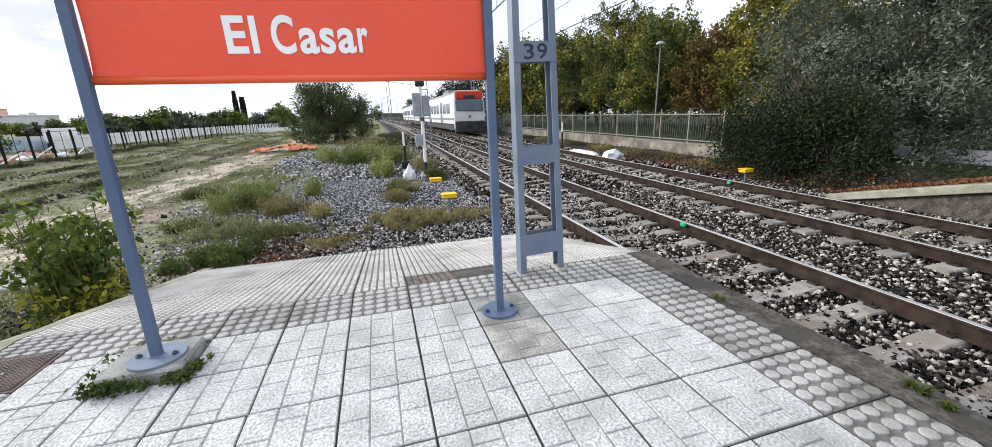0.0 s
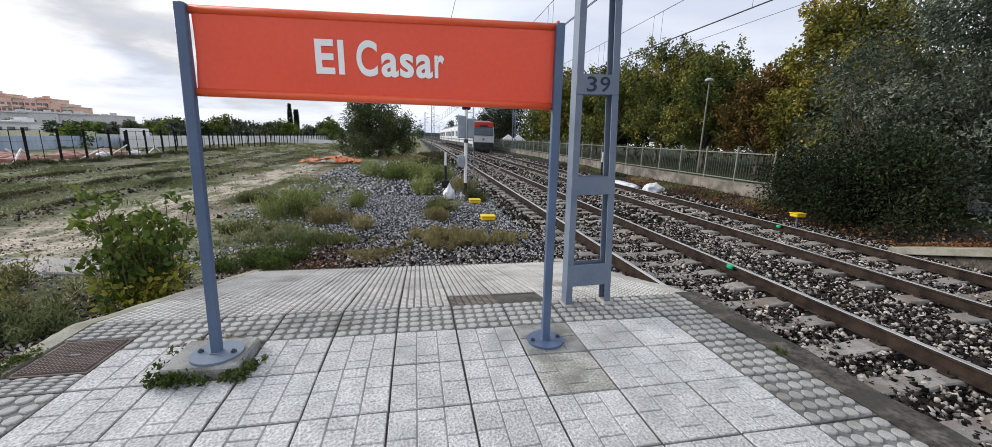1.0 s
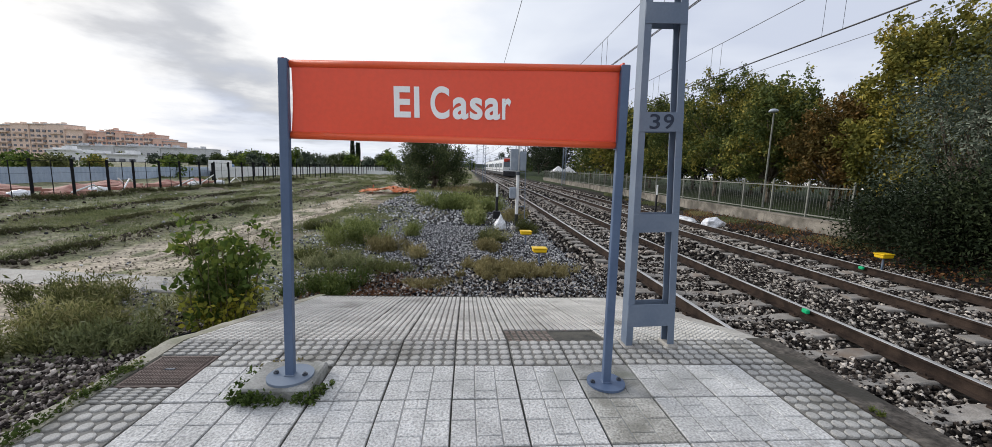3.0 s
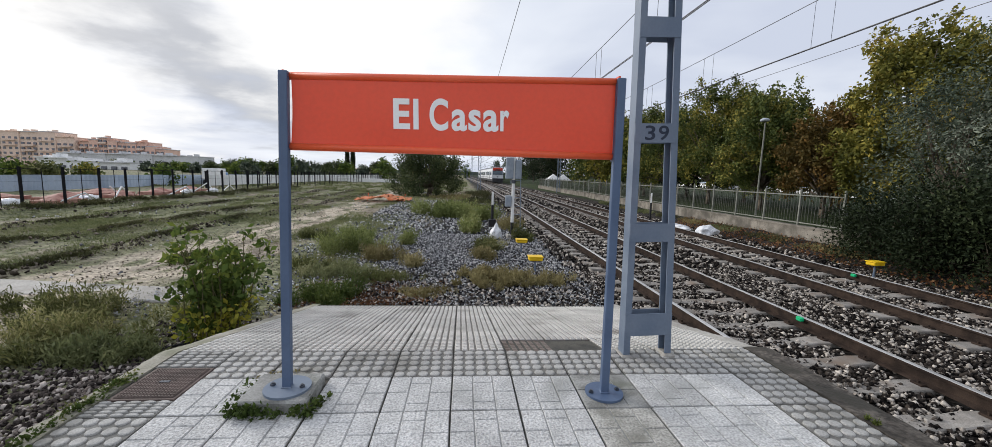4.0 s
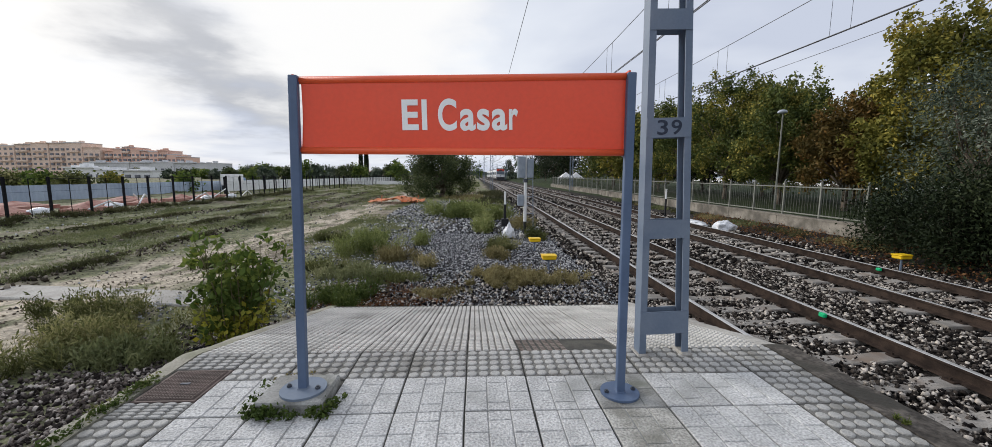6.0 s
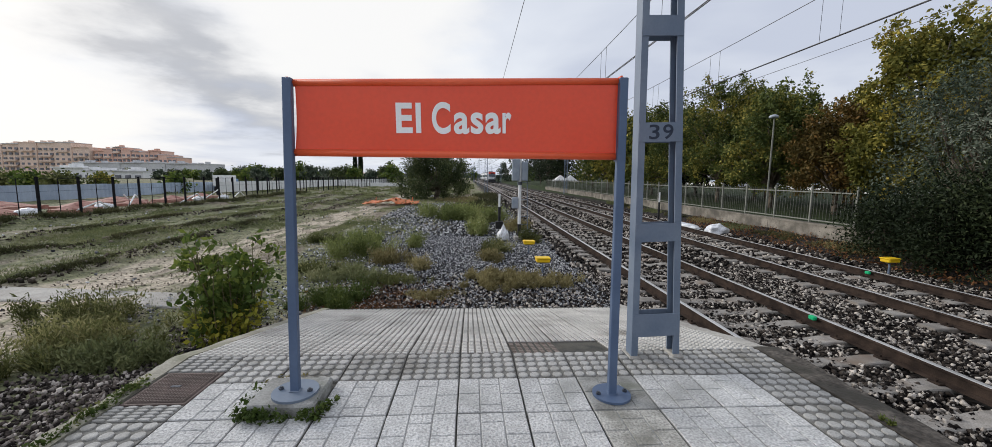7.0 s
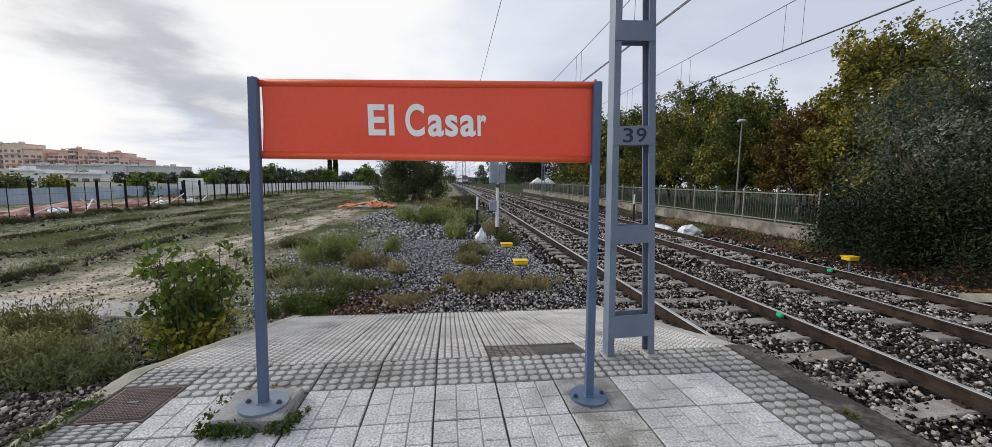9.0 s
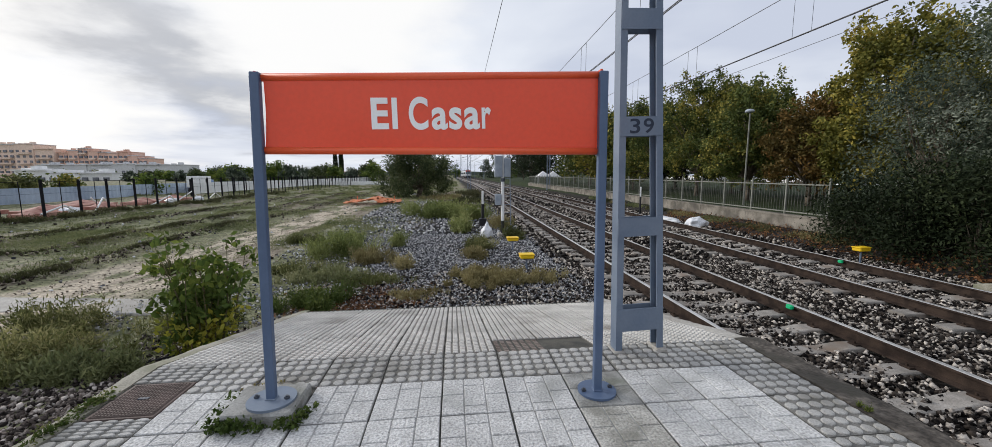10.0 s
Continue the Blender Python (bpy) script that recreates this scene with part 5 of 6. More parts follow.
def park_railing():
    f = thing("park_railing", (0, 0, 0), "grey-green painted steel railing on the low wall", "railing")
    span = 1.66

    def shape(name, bm, material="fence_green"):
        me = bpy.data.meshes.new(name); bm.to_mesh(me); bm.free(); me.materials.append(M[material])
        return me

    bm = box(nb(), -0.03, -0.03, -0.06, 0.03, 0.03, 1.24, 0.006); tube(bm, (0, 0, 1.24), (0, 0, 1.27), 0.034, 0.01, 6)
    pm = shape("post", bm)
    bm = box(nb(), -0.005, -0.005, 0.06, 0.005, 0.005, 1.13); tube(bm, (0, 0, 1.13), (0, 0, 1.19), 0.010, 0.002, 4)
    sm = shape("baluster", bm, "fence_slat")
    rm = shape("crossbar", box(nb(), -0.018, 0.0, -0.018, 0.018, span, 0.018))
    bm = nb()
    for k in range(1, 13):
        box(bm, -0.006, span * k / 13 - 0.006, 0.06, 0.006, span * k / 13 + 0.006, 1.17)
    gm = shape("baluster_row", bm, "fence_slat")
    for k in range(0, 32):
        y = 8.75 + k * span
        ang = -math.degrees(math.atan2(bend(y + span) - bend(y), span))
        m = pose(WALL_X + 0.13 + bend(y), y, -0.04, 0, 0, ang)
        items = [("post", pm, m)] + [("crossbar", rm, m @ pose(0, 0, z)) for z in (0.10, 1.05)]
        if k < 22:
            items += [("baluster", sm, m @ pose(0, span * q / 13, 0)) for q in range(1, 13)]
        else:
            items.append(("baluster_row", gm, m))
        for nm, me, mm in items:
            ob = new(nm, me)
            ob.parent, ob.matrix_basis = f, mm
            if nm == "baluster_row":
                tagged(ob, kind="stuff")


park_railing()

# dense shrubs that overhang the track side
for k, (x, y, h, rad, n) in enumerate(((13.0, 7.2, 5.4, 2.0, 16000), (13.9, 5.0, 8.0, 2.7, 56000), (13.7, 2.2, 8.2, 3.1, 66000), (14.0, -1.4, 7.6, 3.2, 14000))):
    tree("large_shrub", (x, y, -0.75), h, rad, 0.15, "olive", n, 0.054, "large dense grey-green shrub overhanging the track side", 200 + k, "shrub", "shrubs by the track", lumps=60, trunk=0.06, slim=0.33, spread=0.15, twigs=3600, stems=3)
# low shrubs with near-black leaves: deep shade under the big ones, as colour
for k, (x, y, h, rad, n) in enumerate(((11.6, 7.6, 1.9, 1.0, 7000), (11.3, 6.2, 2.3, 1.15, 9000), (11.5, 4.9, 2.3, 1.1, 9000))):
    tree("low_shrub", (x, y, -0.80), h, rad, 0.02, "dark", n, 0.05, "low near-black green shrub that draws the shade at the foot of the larger one", 220 + k, "shrub", "shrubs by the track", lumps=26, trunk=0.022, slim=0.4, spread=0.24, twigs=700, stems=1)

for k in range(9):
    y = 8.5 + 2.6 * k
    weeds("weed_patch", (11.05 + bend(y), y), (0.22, 1.2), 1500, 0.16, ("dry", "bank", "turf")[k % 3], "low straggling weeds along the foot of the park wall", 240 + k, 0.035)

# park trees
TREES = (
    (16.8, 11.4, 7.6, 2.5, "gold", 15000), (17.0, 14.9, 5.0, 2.2, "rust", 9000), (17.0, 18.9, 6.7, 2.9, "maple", 11000),
    (17.0, 23.8, 8.2, 3.2, "maple", 12000), (16.8, 29.5, 7.8, 3.0, "maple", 11000), (17.6, 35.0, 7.6, 3.2, "maple", 9000),
    (21.5, 19.0, 5.6, 3.4, "maple", 8000), (22.0, 27.0, 6.0, 3.6, "maple", 8000), (21.0, 12.0, 5.8, 3.0, "gold", 8000), (22.5, 36.0, 6.4, 3.8, "dark", 6000),
    (16.4, 39.0, 8.2, 3.4, "gold", 8000), (17.0, 46.0, 8.6, 3.6, "maple", 7000), (20.0, 54.0, 8.2, 3.7, "gold", 6000),
    (20.5, 63.0, 8.6, 4.0, "maple", 5000), (18.0, 74.0, 8.2, 4.2, "dark", 4500), (18.0, 88.0, 9.0, 4.6, "dark", 4000),
    (19.0, 104.0, 9.0, 5.0, "dark", 3500), (23.0, 15.0, 9.2, 3.6, "maple", 8000), (25.0, 22.0, 5.2, 3.4, "dark", 7000),
    (26.0, 31.0, 9.0, 4.2, "maple", 6000), (26.0, 42.0, 9.0, 4.6, "dark", 5000), (27.0, 56.0, 9.0, 5.0, "dark", 4500), (18.5, 6.0, 8.4, 3.2, "dark", 9000), (19.5, 0.5, 8.6, 3.8, "dark", 9000))
for k, (x, y, h, rad, leaf, n) in enumerate(TREES):
    words = {"gold": "park tree with golden autumn leaves", "rust": "small park tree with russet leaves", "maple": "park tree with green and yellowing leaves", "dark": "park tree with dark green leaves"}[leaf]
    tree("park_tree", (x, y, -0.14), h, rad, 0.95, leaf, int(n * (2.2 if y < 30 else 1.3)), 0.080 if y < 30 else 0.17, words, 300 + k, group="park trees", lumps=40, trunk=0.14, spread=0.13 if y < 30 else 0.26, twigs=1800)

r = np.random.RandomState(77)
n = 5200
px, py = r.uniform(10.4, 11.4, n), r.uniform(-2.0, 17.0, n)
pz = np.array([ground_z(a + bend(b), b) for a, b in zip(px, py)]) + r.uniform(0.0, 0.035, n) + 0.02
v, f = leaf_cloud(np.stack([px + np.array([bend(b) for b in py]), py, pz], 1), 5200, 0.05, 0.032, r, 0.7)
tagged(mesh_ob("leaf_litter", v, f, L["litter"]), "fallen reddish-brown leaves under the shrubs", "fallen leaves", kind="stuff")

# ---- far platform end by the park ----


def opposite_platform():
    """Ramp that rises from the ground and levels out: a pale slab, its shadow beneath drawn as a darker recessed side.
    """
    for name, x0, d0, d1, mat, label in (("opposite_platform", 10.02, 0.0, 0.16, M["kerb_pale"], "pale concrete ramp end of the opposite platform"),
                                        ("platform_footing", 10.14, 0.165, 1.2, M["kerb"], "dark recessed body drawing the shadow under the opposite platform")):
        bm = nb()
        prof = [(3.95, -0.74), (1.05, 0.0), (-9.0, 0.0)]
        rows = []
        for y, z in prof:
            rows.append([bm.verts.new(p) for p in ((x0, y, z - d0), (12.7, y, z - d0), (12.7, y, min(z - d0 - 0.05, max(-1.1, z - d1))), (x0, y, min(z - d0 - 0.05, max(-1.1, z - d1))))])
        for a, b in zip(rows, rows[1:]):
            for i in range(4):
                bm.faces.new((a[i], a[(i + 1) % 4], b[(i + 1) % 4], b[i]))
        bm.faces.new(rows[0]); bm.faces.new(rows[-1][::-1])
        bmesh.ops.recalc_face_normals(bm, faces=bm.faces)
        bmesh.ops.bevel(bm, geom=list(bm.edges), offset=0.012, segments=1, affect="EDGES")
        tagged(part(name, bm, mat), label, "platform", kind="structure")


opposite_platform()
# wall base greyed to carry the shadow over it; the violet smears are paint
M["graffiti"] = surf("graffiti_smeared_wall", (0.33, 0.33, 0.36), (0.44, 0.44, 0.45), 1.3, 0.85, bump=0.3, fine=40, dirt=(0.20, 0.22, 0.42), dirt_at=(0.56, 0.60))
tagged(part("low_wall", box(nb(), 12.95, -8.0, -0.9, 13.15, 4.5, 0.16, 0.015), M["graffiti"]), "low pale wall smeared with blue-violet paint behind the opposite platform", "wall", kind="structure")

r = np.random.RandomState(79)
n = 7000
px, py = 10.55 + np.abs(r.normal(0, 0.9, n)), r.uniform(-3.0, 4.2, n)
pz = np.where(py > 1.05, -(py - 1.05) * 0.255, 0.0) + r.uniform(0.01, 0.05, n)
v, f = leaf_cloud(np.stack([px, py, pz], 1), n, 0.02, 0.034, r, 0.7)
tagged(mesh_ob("leaf_litter", v, f, L["litter"]), "fallen brown leaves on the opposite ramp", "fallen leaves", kind="stuff")
stones("rubble", 900, (9.75, -1.5, 10.5, 4.3), (0.015, 0.04), M["path_stone"], "pale stones at the foot of the opposite ramp", z_at=bed_z, seed=14)

# ---- small trackside things ----


def yellow_box(loc, rz=0.0, legs=0.30):
    b = thing("track_beacon", loc, "yellow plastic beacon box on a short steel leg", "beacon", "yellow beacons", rz)
    bm = box(nb(), -0.155, -0.11, legs, 0.155, 0.11, legs + 0.085, 0.018)
    box(bm, -0.17, -0.125, legs + 0.075, 0.17, 0.125, legs + 0.105, 0.012)
    part("housing", bm, M["yellow"], b)
    part("leg", tube(nb(), (0, 0, -0.05), (0, 0, legs + 0.01), 0.022, seg=8), M["galv"], b)
    bm = box(nb(), -0.10, -0.03, legs - 0.025, 0.10, 0.03, legs, 0.003)
    part("bracket", bm, M["bolt"], b)
    return b


yellow_box((1.72, 6.20, -0.82))
yellow_box((1.76, 8.60, -0.82))
yellow_box((9.95, 6.05, -0.80), 6)


def rail_clip(loc):
    c = thing("rail_marker", loc, "small bright green marker clipped to the rail", "marker", "green markers")
    bm = box(nb(), -0.045, -0.055, -0.03, 0.02, 0.055, 0.035, 0.015)
    part("clip", bm, M["green_clip"], c)
    part("jaw", box(nb(), 0.015, -0.03, -0.04, 0.03, 0.03, -0.01, 0.003), M["bolt"], c)


rail_clip((track_x(LEFT_X, 2.92) + 0.868 - 0.050, 2.92, RAIL_Z - 0.030))
rail_clip((track_x(RIGHT_X, 5.85) + 0.868 - 0.055, 5.85, RAIL_Z - 0.055))


M["box_blue"] = surf("weathered_blue_grey_box_paint", (0.24, 0.28, 0.33), (0.34, 0.38, 0.43), 4, 0.5, bump=0.05, local=True, grain_mix=0.15)


def signal_post():
    s = thing("signal_post", (1.80, 11.2, -0.80), "white signal post with a ladder and grey equipment boxes", "railway signal")
    part("base", box(nb(), -0.17, -0.17, -0.05, 0.17, 0.17, 0.12, 0.02), M["concrete"], s)
    part("pole", tube(nb(), (0, 0, 0.1), (0, 0, 3.75), 0.055, seg=14), M["white"], s, "white painted round pole")
    part("pole_band", tube(nb(), (0, 0, 0.12), (0, 0, 0.55), 0.058, seg=14), M["black"], s)
    for dx, z0, z1, w in ((-0.15, 2.05, 2.78, 0.13), (0.15, 2.05, 2.70, 0.11)):
        bx = part("equipment_box", box(nb(), dx - w, -0.12, z0, dx + w, 0.10, z1, 0.02), M["box_blue"], s, "pale grey metal box")
        part("box_lid", box(nb(), dx - w + 0.02, -0.128, z0 + 0.03, dx + w - 0.02, -0.118, z1 - 0.03, 0.004), M["box_blue"], bx)
    part("junction_box", box(nb(), -0.27, -0.10, 1.10, -0.06, 0.06, 1.48, 0.015), M["box_blue"], s, "small pale grey junction box")
    part("collar", tube(nb(), (0, 0, 1.9), (0, 0, 2.02), 0.075, seg=14), M["bolt"], s)
    part("signal_head", box(nb(), -0.14, -0.08, 2.98, 0.14, 0.12, 3.66, 0.03), M["black"], s, "black signal head seen from behind")
    for sx in (-1, 1):
        part("ladder_rail", tube(nb(), (0.22 + sx * 0.13, 0.35, 0.0), (0.12 + sx * 0.13, 0.18, 3.2), 0.014, seg=6), M["galv"], s)
    for k in range(10):
        t = 0.06 + k * 0.094
        part("rung", tube(nb(), (0.22 - 0.1 * t - 0.13, 0.35 - 0.17 * t, 3.2 * t), (0.22 - 0.1 * t + 0.13, 0.35 - 0.17 * t, 3.2 * t), 0.010, seg=6), M["galv"], s)


signal_post()


def marker_post(loc, label, box_base=True):
    m = thing("marker_post", loc, label, "marker post", "marker posts")
    part("lower_tube", tube(nb(), (0, 0, 0.0), (0, 0, 0.95), 0.055, seg=12), M["black"], m, "black lower half")
    part("upper_tube", tube(nb(), (0, 0, 0.95), (0, 0, 1.48), 0.042, seg=12), M["white"], m, "white upper half")
    if box_base:
        part("base_box", box(nb(), -0.15, -0.15, -0.05, 0.15, 0.15, 0.36, 0.02), M["black"], m)


marker_post((1.30, 13.8, -0.80), "slim black and white marker post on a black base")
marker_post((10.25, 18.3, -0.80), "slim black and white marker post beside the wall", False)


def crumpled(name, loc, size, label, category, seed, squash=0.8, neck=False):
    bm = nb()
    bmesh.ops.create_icosphere(bm, subdivisions=4, radius=1.0)
    for v in bm.verts:
        d = v.co.normalized()
        k = 1 + 0.28 * noise.noise(d * 1.9 + Vector((seed, 0, 0))) + 0.20 * abs(noise.noise(d * 4.2 + Vector((0, seed, 0))))
        v.co = Vector((d.x * size[0] * k, d.y * size[1] * k, max(-0.55, d.z) * size[2] * k))
        if neck and d.z > 0.4:
            q = 1 - (d.z - 0.4) * 1.25
            v.co.x *= max(0.18, q); v.co.y *= max(0.18, q); v.co.z *= 1 + (d.z - 0.4) * 0.8
    ob = part(name, bm, M["bag"], None, smooth=True)
    ob.location = loc
    return tagged(ob, label, category)


crumpled("plastic_bag", (1.21, 10.9, -0.62), (0.20, 0.16, 0.24), "knotted white plastic bag lying on the gravel", "plastic bag", 3, neck=True)
crumpled("plastic_sheet", (10.35, 13.3, -0.72), (0.42, 0.34, 0.26), "crumpled white plastic sheet beside the rail", "plastic sheet", 8)
crumpled("plastic_sheet", (10.15, 15.6, -0.77), (0.35, 1.3, 0.13), "long crumpled white plastic sheet beside the rail", "plastic sheet", 15)
crumpled("plastic_sheet", (-3.9, 40, -0.7), (0.2, 0.2, 0.12), "scrap of white plastic on the field", "plastic sheet", 21)

# concrete strip across the field by the shrub
bm = box(nb(), -7.4, -0.36, -0.05, 0.6, 0.36, 0.05, 0.02)
ob = part("concrete_strip", bm, M["concrete"]); ob.matrix_basis = pose(-4.9, 4.3, -0.80, 0, 0, -8)
tagged(ob, "pale concrete slab strip lying in the weeds", "concrete slab")

# black cable on the ground beside the ramp
bm = nb()
pts = [Vector((-4.3 + 0.26 * i, 1.75 + 0.16 * i + 0.12 * noise.noise((i * 0.5, 0, 0)), 0)) for i in range(12)]
for p in pts:
    p.z = ground_z(p.x, p.y) + 0.03
for p, q in zip(pts, pts[1:]):
    tube(bm, p, q, 0.012, seg=6)
tagged(part("ground_cable", bm, M["black"]), "thin black cable lying on the ground beside the ramp", "cable")

# park lamp
lamp = thing("park_lamp", (14.13, 15.5, -0.14), "tall grey park lamp with a domed head", "street lamp")
part("pole", tube(nb(), (0, 0, 0), (0, 0, 4.42), 0.05, 0.032, 10), M["fence_green"], lamp)
bm = nb(); bmesh.ops.create_uvsphere(bm, u_segments=16, v_segments=8, radius=0.20)
for v in bm.verts:
    v.co.z = max(-0.05, v.co.z * 0.55)
bmesh.ops.translate(bm, vec=(-0.03, 0, 4.45), verts=bm.verts)
part("shade", bm, M["box_grey"], lamp, "pale domed shade", smooth=True)

# pale buildings and tents seen beneath the park trees
for k, (x, y, w, h) in enumerate(((62, 62, 40, 0.8), (72, 112, 50, 1.2))):
    b = thing("park_pavilion", (x, y, -0.14), "long pale low building behind the park", "building", "low park buildings", 70)
    part("wall", box(nb(), -w / 2, -3, 0, w / 2, 3, h, 0.03), M["white"], b)
    bm = nb()
    q = [bm.verts.new(p) for p in ((-w / 2 - .4, -3.4, h), (w / 2 + .4, -3.4, h), (w / 2 + .4, 3.4, h), (-w / 2 - .4, 3.4, h), (-w / 2 - .4, 0, h + 0.35), (w / 2 + .4, 0, h + 0.35))]
    for ff in ((0, 1, 5, 4), (2, 3, 4, 5), (0, 4, 3), (1, 2, 5), (3, 2, 1, 0)):
        bm.faces.new([q[i] for i in ff])
    part("roof", bm, M["box_grey"], b)
    for i in range(8):
        part("window", box(nb(), -w / 2 + (i + 0.3) * w / 8, -3.02, 0.25, -w / 2 + (i + 0.7) * w / 8, -2.99, 0.65), M["black"], b)
for k, (x, y) in enumerate(((14.3, 60.0), (16.3, 61.5), (15.4, 64.5))):
    t = thing("tent", (x, y, -0.14), "white pointed marquee tent in the park", "tent", "white tents")
    bm = nb(); bmesh.ops.create_cone(bm, cap_ends=True, segments=4, radius1=1.55, radius2=0.06, depth=0.95, matrix=Matrix.Translation((0, 0, 1.52)) @ pose(0, 0, 0, 0, 0, 45))
    part("canopy", bm, M["white"], t)
    for sx in (-1, 1):
        for sy in (-1, 1):
            part("leg", tube(nb(), (sx * 1.05, sy * 1.05, 0), (sx * 1.05, sy * 1.05, 1.08), 0.03, seg=6), M["white"], t)

# ---- overhead line ----


def overhead_wire(x0, z, r, label, sag=0.0, follow=1.0, mast=50.0, y0=-30.0):
    cu_pts = [(x0 + follow * bend(y), y, z - sag * (1 - (2 * (((y + 3) % mast) / mast) - 1) ** 2)) for y in np.arange(y0, 260, 4.0)]
    bm = nb()
    rings = []
    for p in cu_pts:
        rings.append([bm.verts.new((p[0] + r * math.cos(k * math.pi / 2.5), p[1], p[2] + r * math.sin(k * math.pi / 2.5))) for k in range(5)])
    for a, b in zip(rings, rings[1:]):
        for k in range(5):
            bm.faces.new((a[k], a[(k + 1) % 5], b[(k + 1) % 5], b[k]))
    return part("wire", bm, M["wire"], None)


line = thing("overhead_line", (0, 0, 0), "overhead contact wires with droppers above the tracks", "overhead line")
for base in (LEFT_X, RIGHT_X):
    for x, z, rr in ((base - 0.02, 4.66, 0.011), (base + 0.02, 4.66, 0.011), (base, 5.98, 0.010)):
        overhead_wire(x, z, rr, "", 0.35 if z > 5 else 0.0).parent = line
    for k in range(24):
        y = 1.8 + 4.6 * k
        for dy in (0.0, 0.55):
            zt = 5.98 - 0.35 * (1 - (2 * (((y + dy + 3) % 50.0) / 50.0) - 1) ** 2)
            part("dropper", tube(nb(), (track_x(base, y + dy), y + dy, 4.67), (track_x(base, y + dy), y + dy, zt), 0.006, seg=4), M["wire"], line)
overhead_wire(1.48, 6.6, 0.010, "").parent = line
overhead_wire(12.4, 5.85, 0.010, "").parent = line

# masts farther along the line
def far_mast(x, y, side):
    p = thing("lattice_mast", (x, y, -0.8), "grey lattice mast carrying the overhead wires", "catenary pole", "catenary poles")
    for sx in (-1, 1):
        for sy in (-1, 1):
            part("leg", box(nb(), sx * 0.16 - 0.025, sy * 0.16 - 0.025, 0, sx * 0.16 + 0.025, sy * 0.16 + 0.025, 7.6), M["galv"], p)
    for k in range(14):
        z = 0.3 + k * 0.52
        part("brace", tube(nb(), (-0.16 if k % 2 else 0.16, -0.16, z), (0.16 if k % 2 else -0.16, -0.16, z + 0.52), 0.018, seg=4), M["galv"], p)
    part("cantilever", tube(nb(), (0, 0, 6.1), (side * 3.0, 0, 6.9), 0.035, seg=6), M["galv"], p)
    part("strut", tube(nb(), (0, 0, 7.3), (side * 3.0, 0, 6.9), 0.022, seg=6), M["galv"], p)
    part("registration_arm", tube(nb(), (0, 0, 5.9), (side * 2.9, 0, 5.5), 0.025, seg=6), M["galv"], p)
    part("insulator", tube(nb(), (side * 0.3, 0, 6.18), (side * 0.75, 0, 6.30), 0.07, seg=8), M["bolt"], p)


for y in (47.0, 97.0, 147.0, 197.0):
    far_mast(track_x(LEFT_X, y) - 3.0, y, 1)
    far_mast(track_x(RIGHT_X, y) + 3.0, y, -1)

# ---- field side ----
M["hoarding"] = surf("ribbed_zinc_sheet", (0.37, 0.445, 0.56), (0.47, 0.545, 0.65), 0.8, 0.5, 0.2, bump=0.1, rand=0.08)
M["mesh_red"] = surf("red_orange_netting", (0.30, 0.125, 0.095), (0.50, 0.29, 0.235), 3.0, 0.8, bump=0.3)
# far brick and window glass lightened: distance haze is in these colours
M["brick_far"] = surf("hazed_orange_brick_facade", (0.72, 0.46, 0.36), (0.78, 0.53, 0.42), 0.15, 0.9, bump=0.0, fine=3)
M["brick_hazed"] = surf("haze_paled_brick_facade", (0.76, 0.58, 0.47), (0.82, 0.64, 0.52), 0.15, 0.9, bump=0.0, fine=3)
M["render_grey"] = surf("grey_rendered_facade", (0.54, 0.54, 0.55), (0.62, 0.62, 0.62), 0.12, 0.9, bump=0.0, fine=3)
M["glass_far"] = surf("dark_window_glass", (0.12, 0.125, 0.14), (0.22, 0.22, 0.24), 0.5, 0.15, bump=0.0)
M["van_blue"] = surf("blue_vehicle_paint", (0.10, 0.22, 0.42), (0.13, 0.26, 0.48), 1, 0.4, bump=0.0, local=True)


def field_fence():
    f = thing("field_fence", (-19.2, 0, -0.8), "tall dark steel post and wire fence along the field", "fence")
    bm = box(nb(), -0.047, -0.047, -0.2, 0.047, 0.047, 1.90, 0.010)
    pm = bpy.data.meshes.new("post"); bm.to_mesh(pm); bm.free(); pm.materials.append(M["fence_dark"])
    bm = nb()
    for z in (0.12, 0.68, 1.24):
        box(bm, -0.004, 0, z - 0.004, 0.004, 1.86, z + 0.004)
    box(bm, -0.010, 0, 1.79, 0.010, 1.86, 1.815)
    box(bm, -0.012, 0.918, 0.0, 0.012, 0.942, 1.80)
    wm = bpy.data.meshes.new("wire_panel"); bm.to_mesh(wm); bm.free(); wm.materials.append(M["fence_dark"])
    for k in range(-8, 40):
        y = 18.6 + 1.86 * k
        for nm, me in (("post", pm), ("wire_panel", wm)):
            ob = new(nm, me); ob.parent = f
            if nm == "wire_panel":
                tagged(ob, kind="stuff")
            ob.location = (0.15 * noise.noise((k * 0.7, 0, 0)), y, 0)


field_fence()


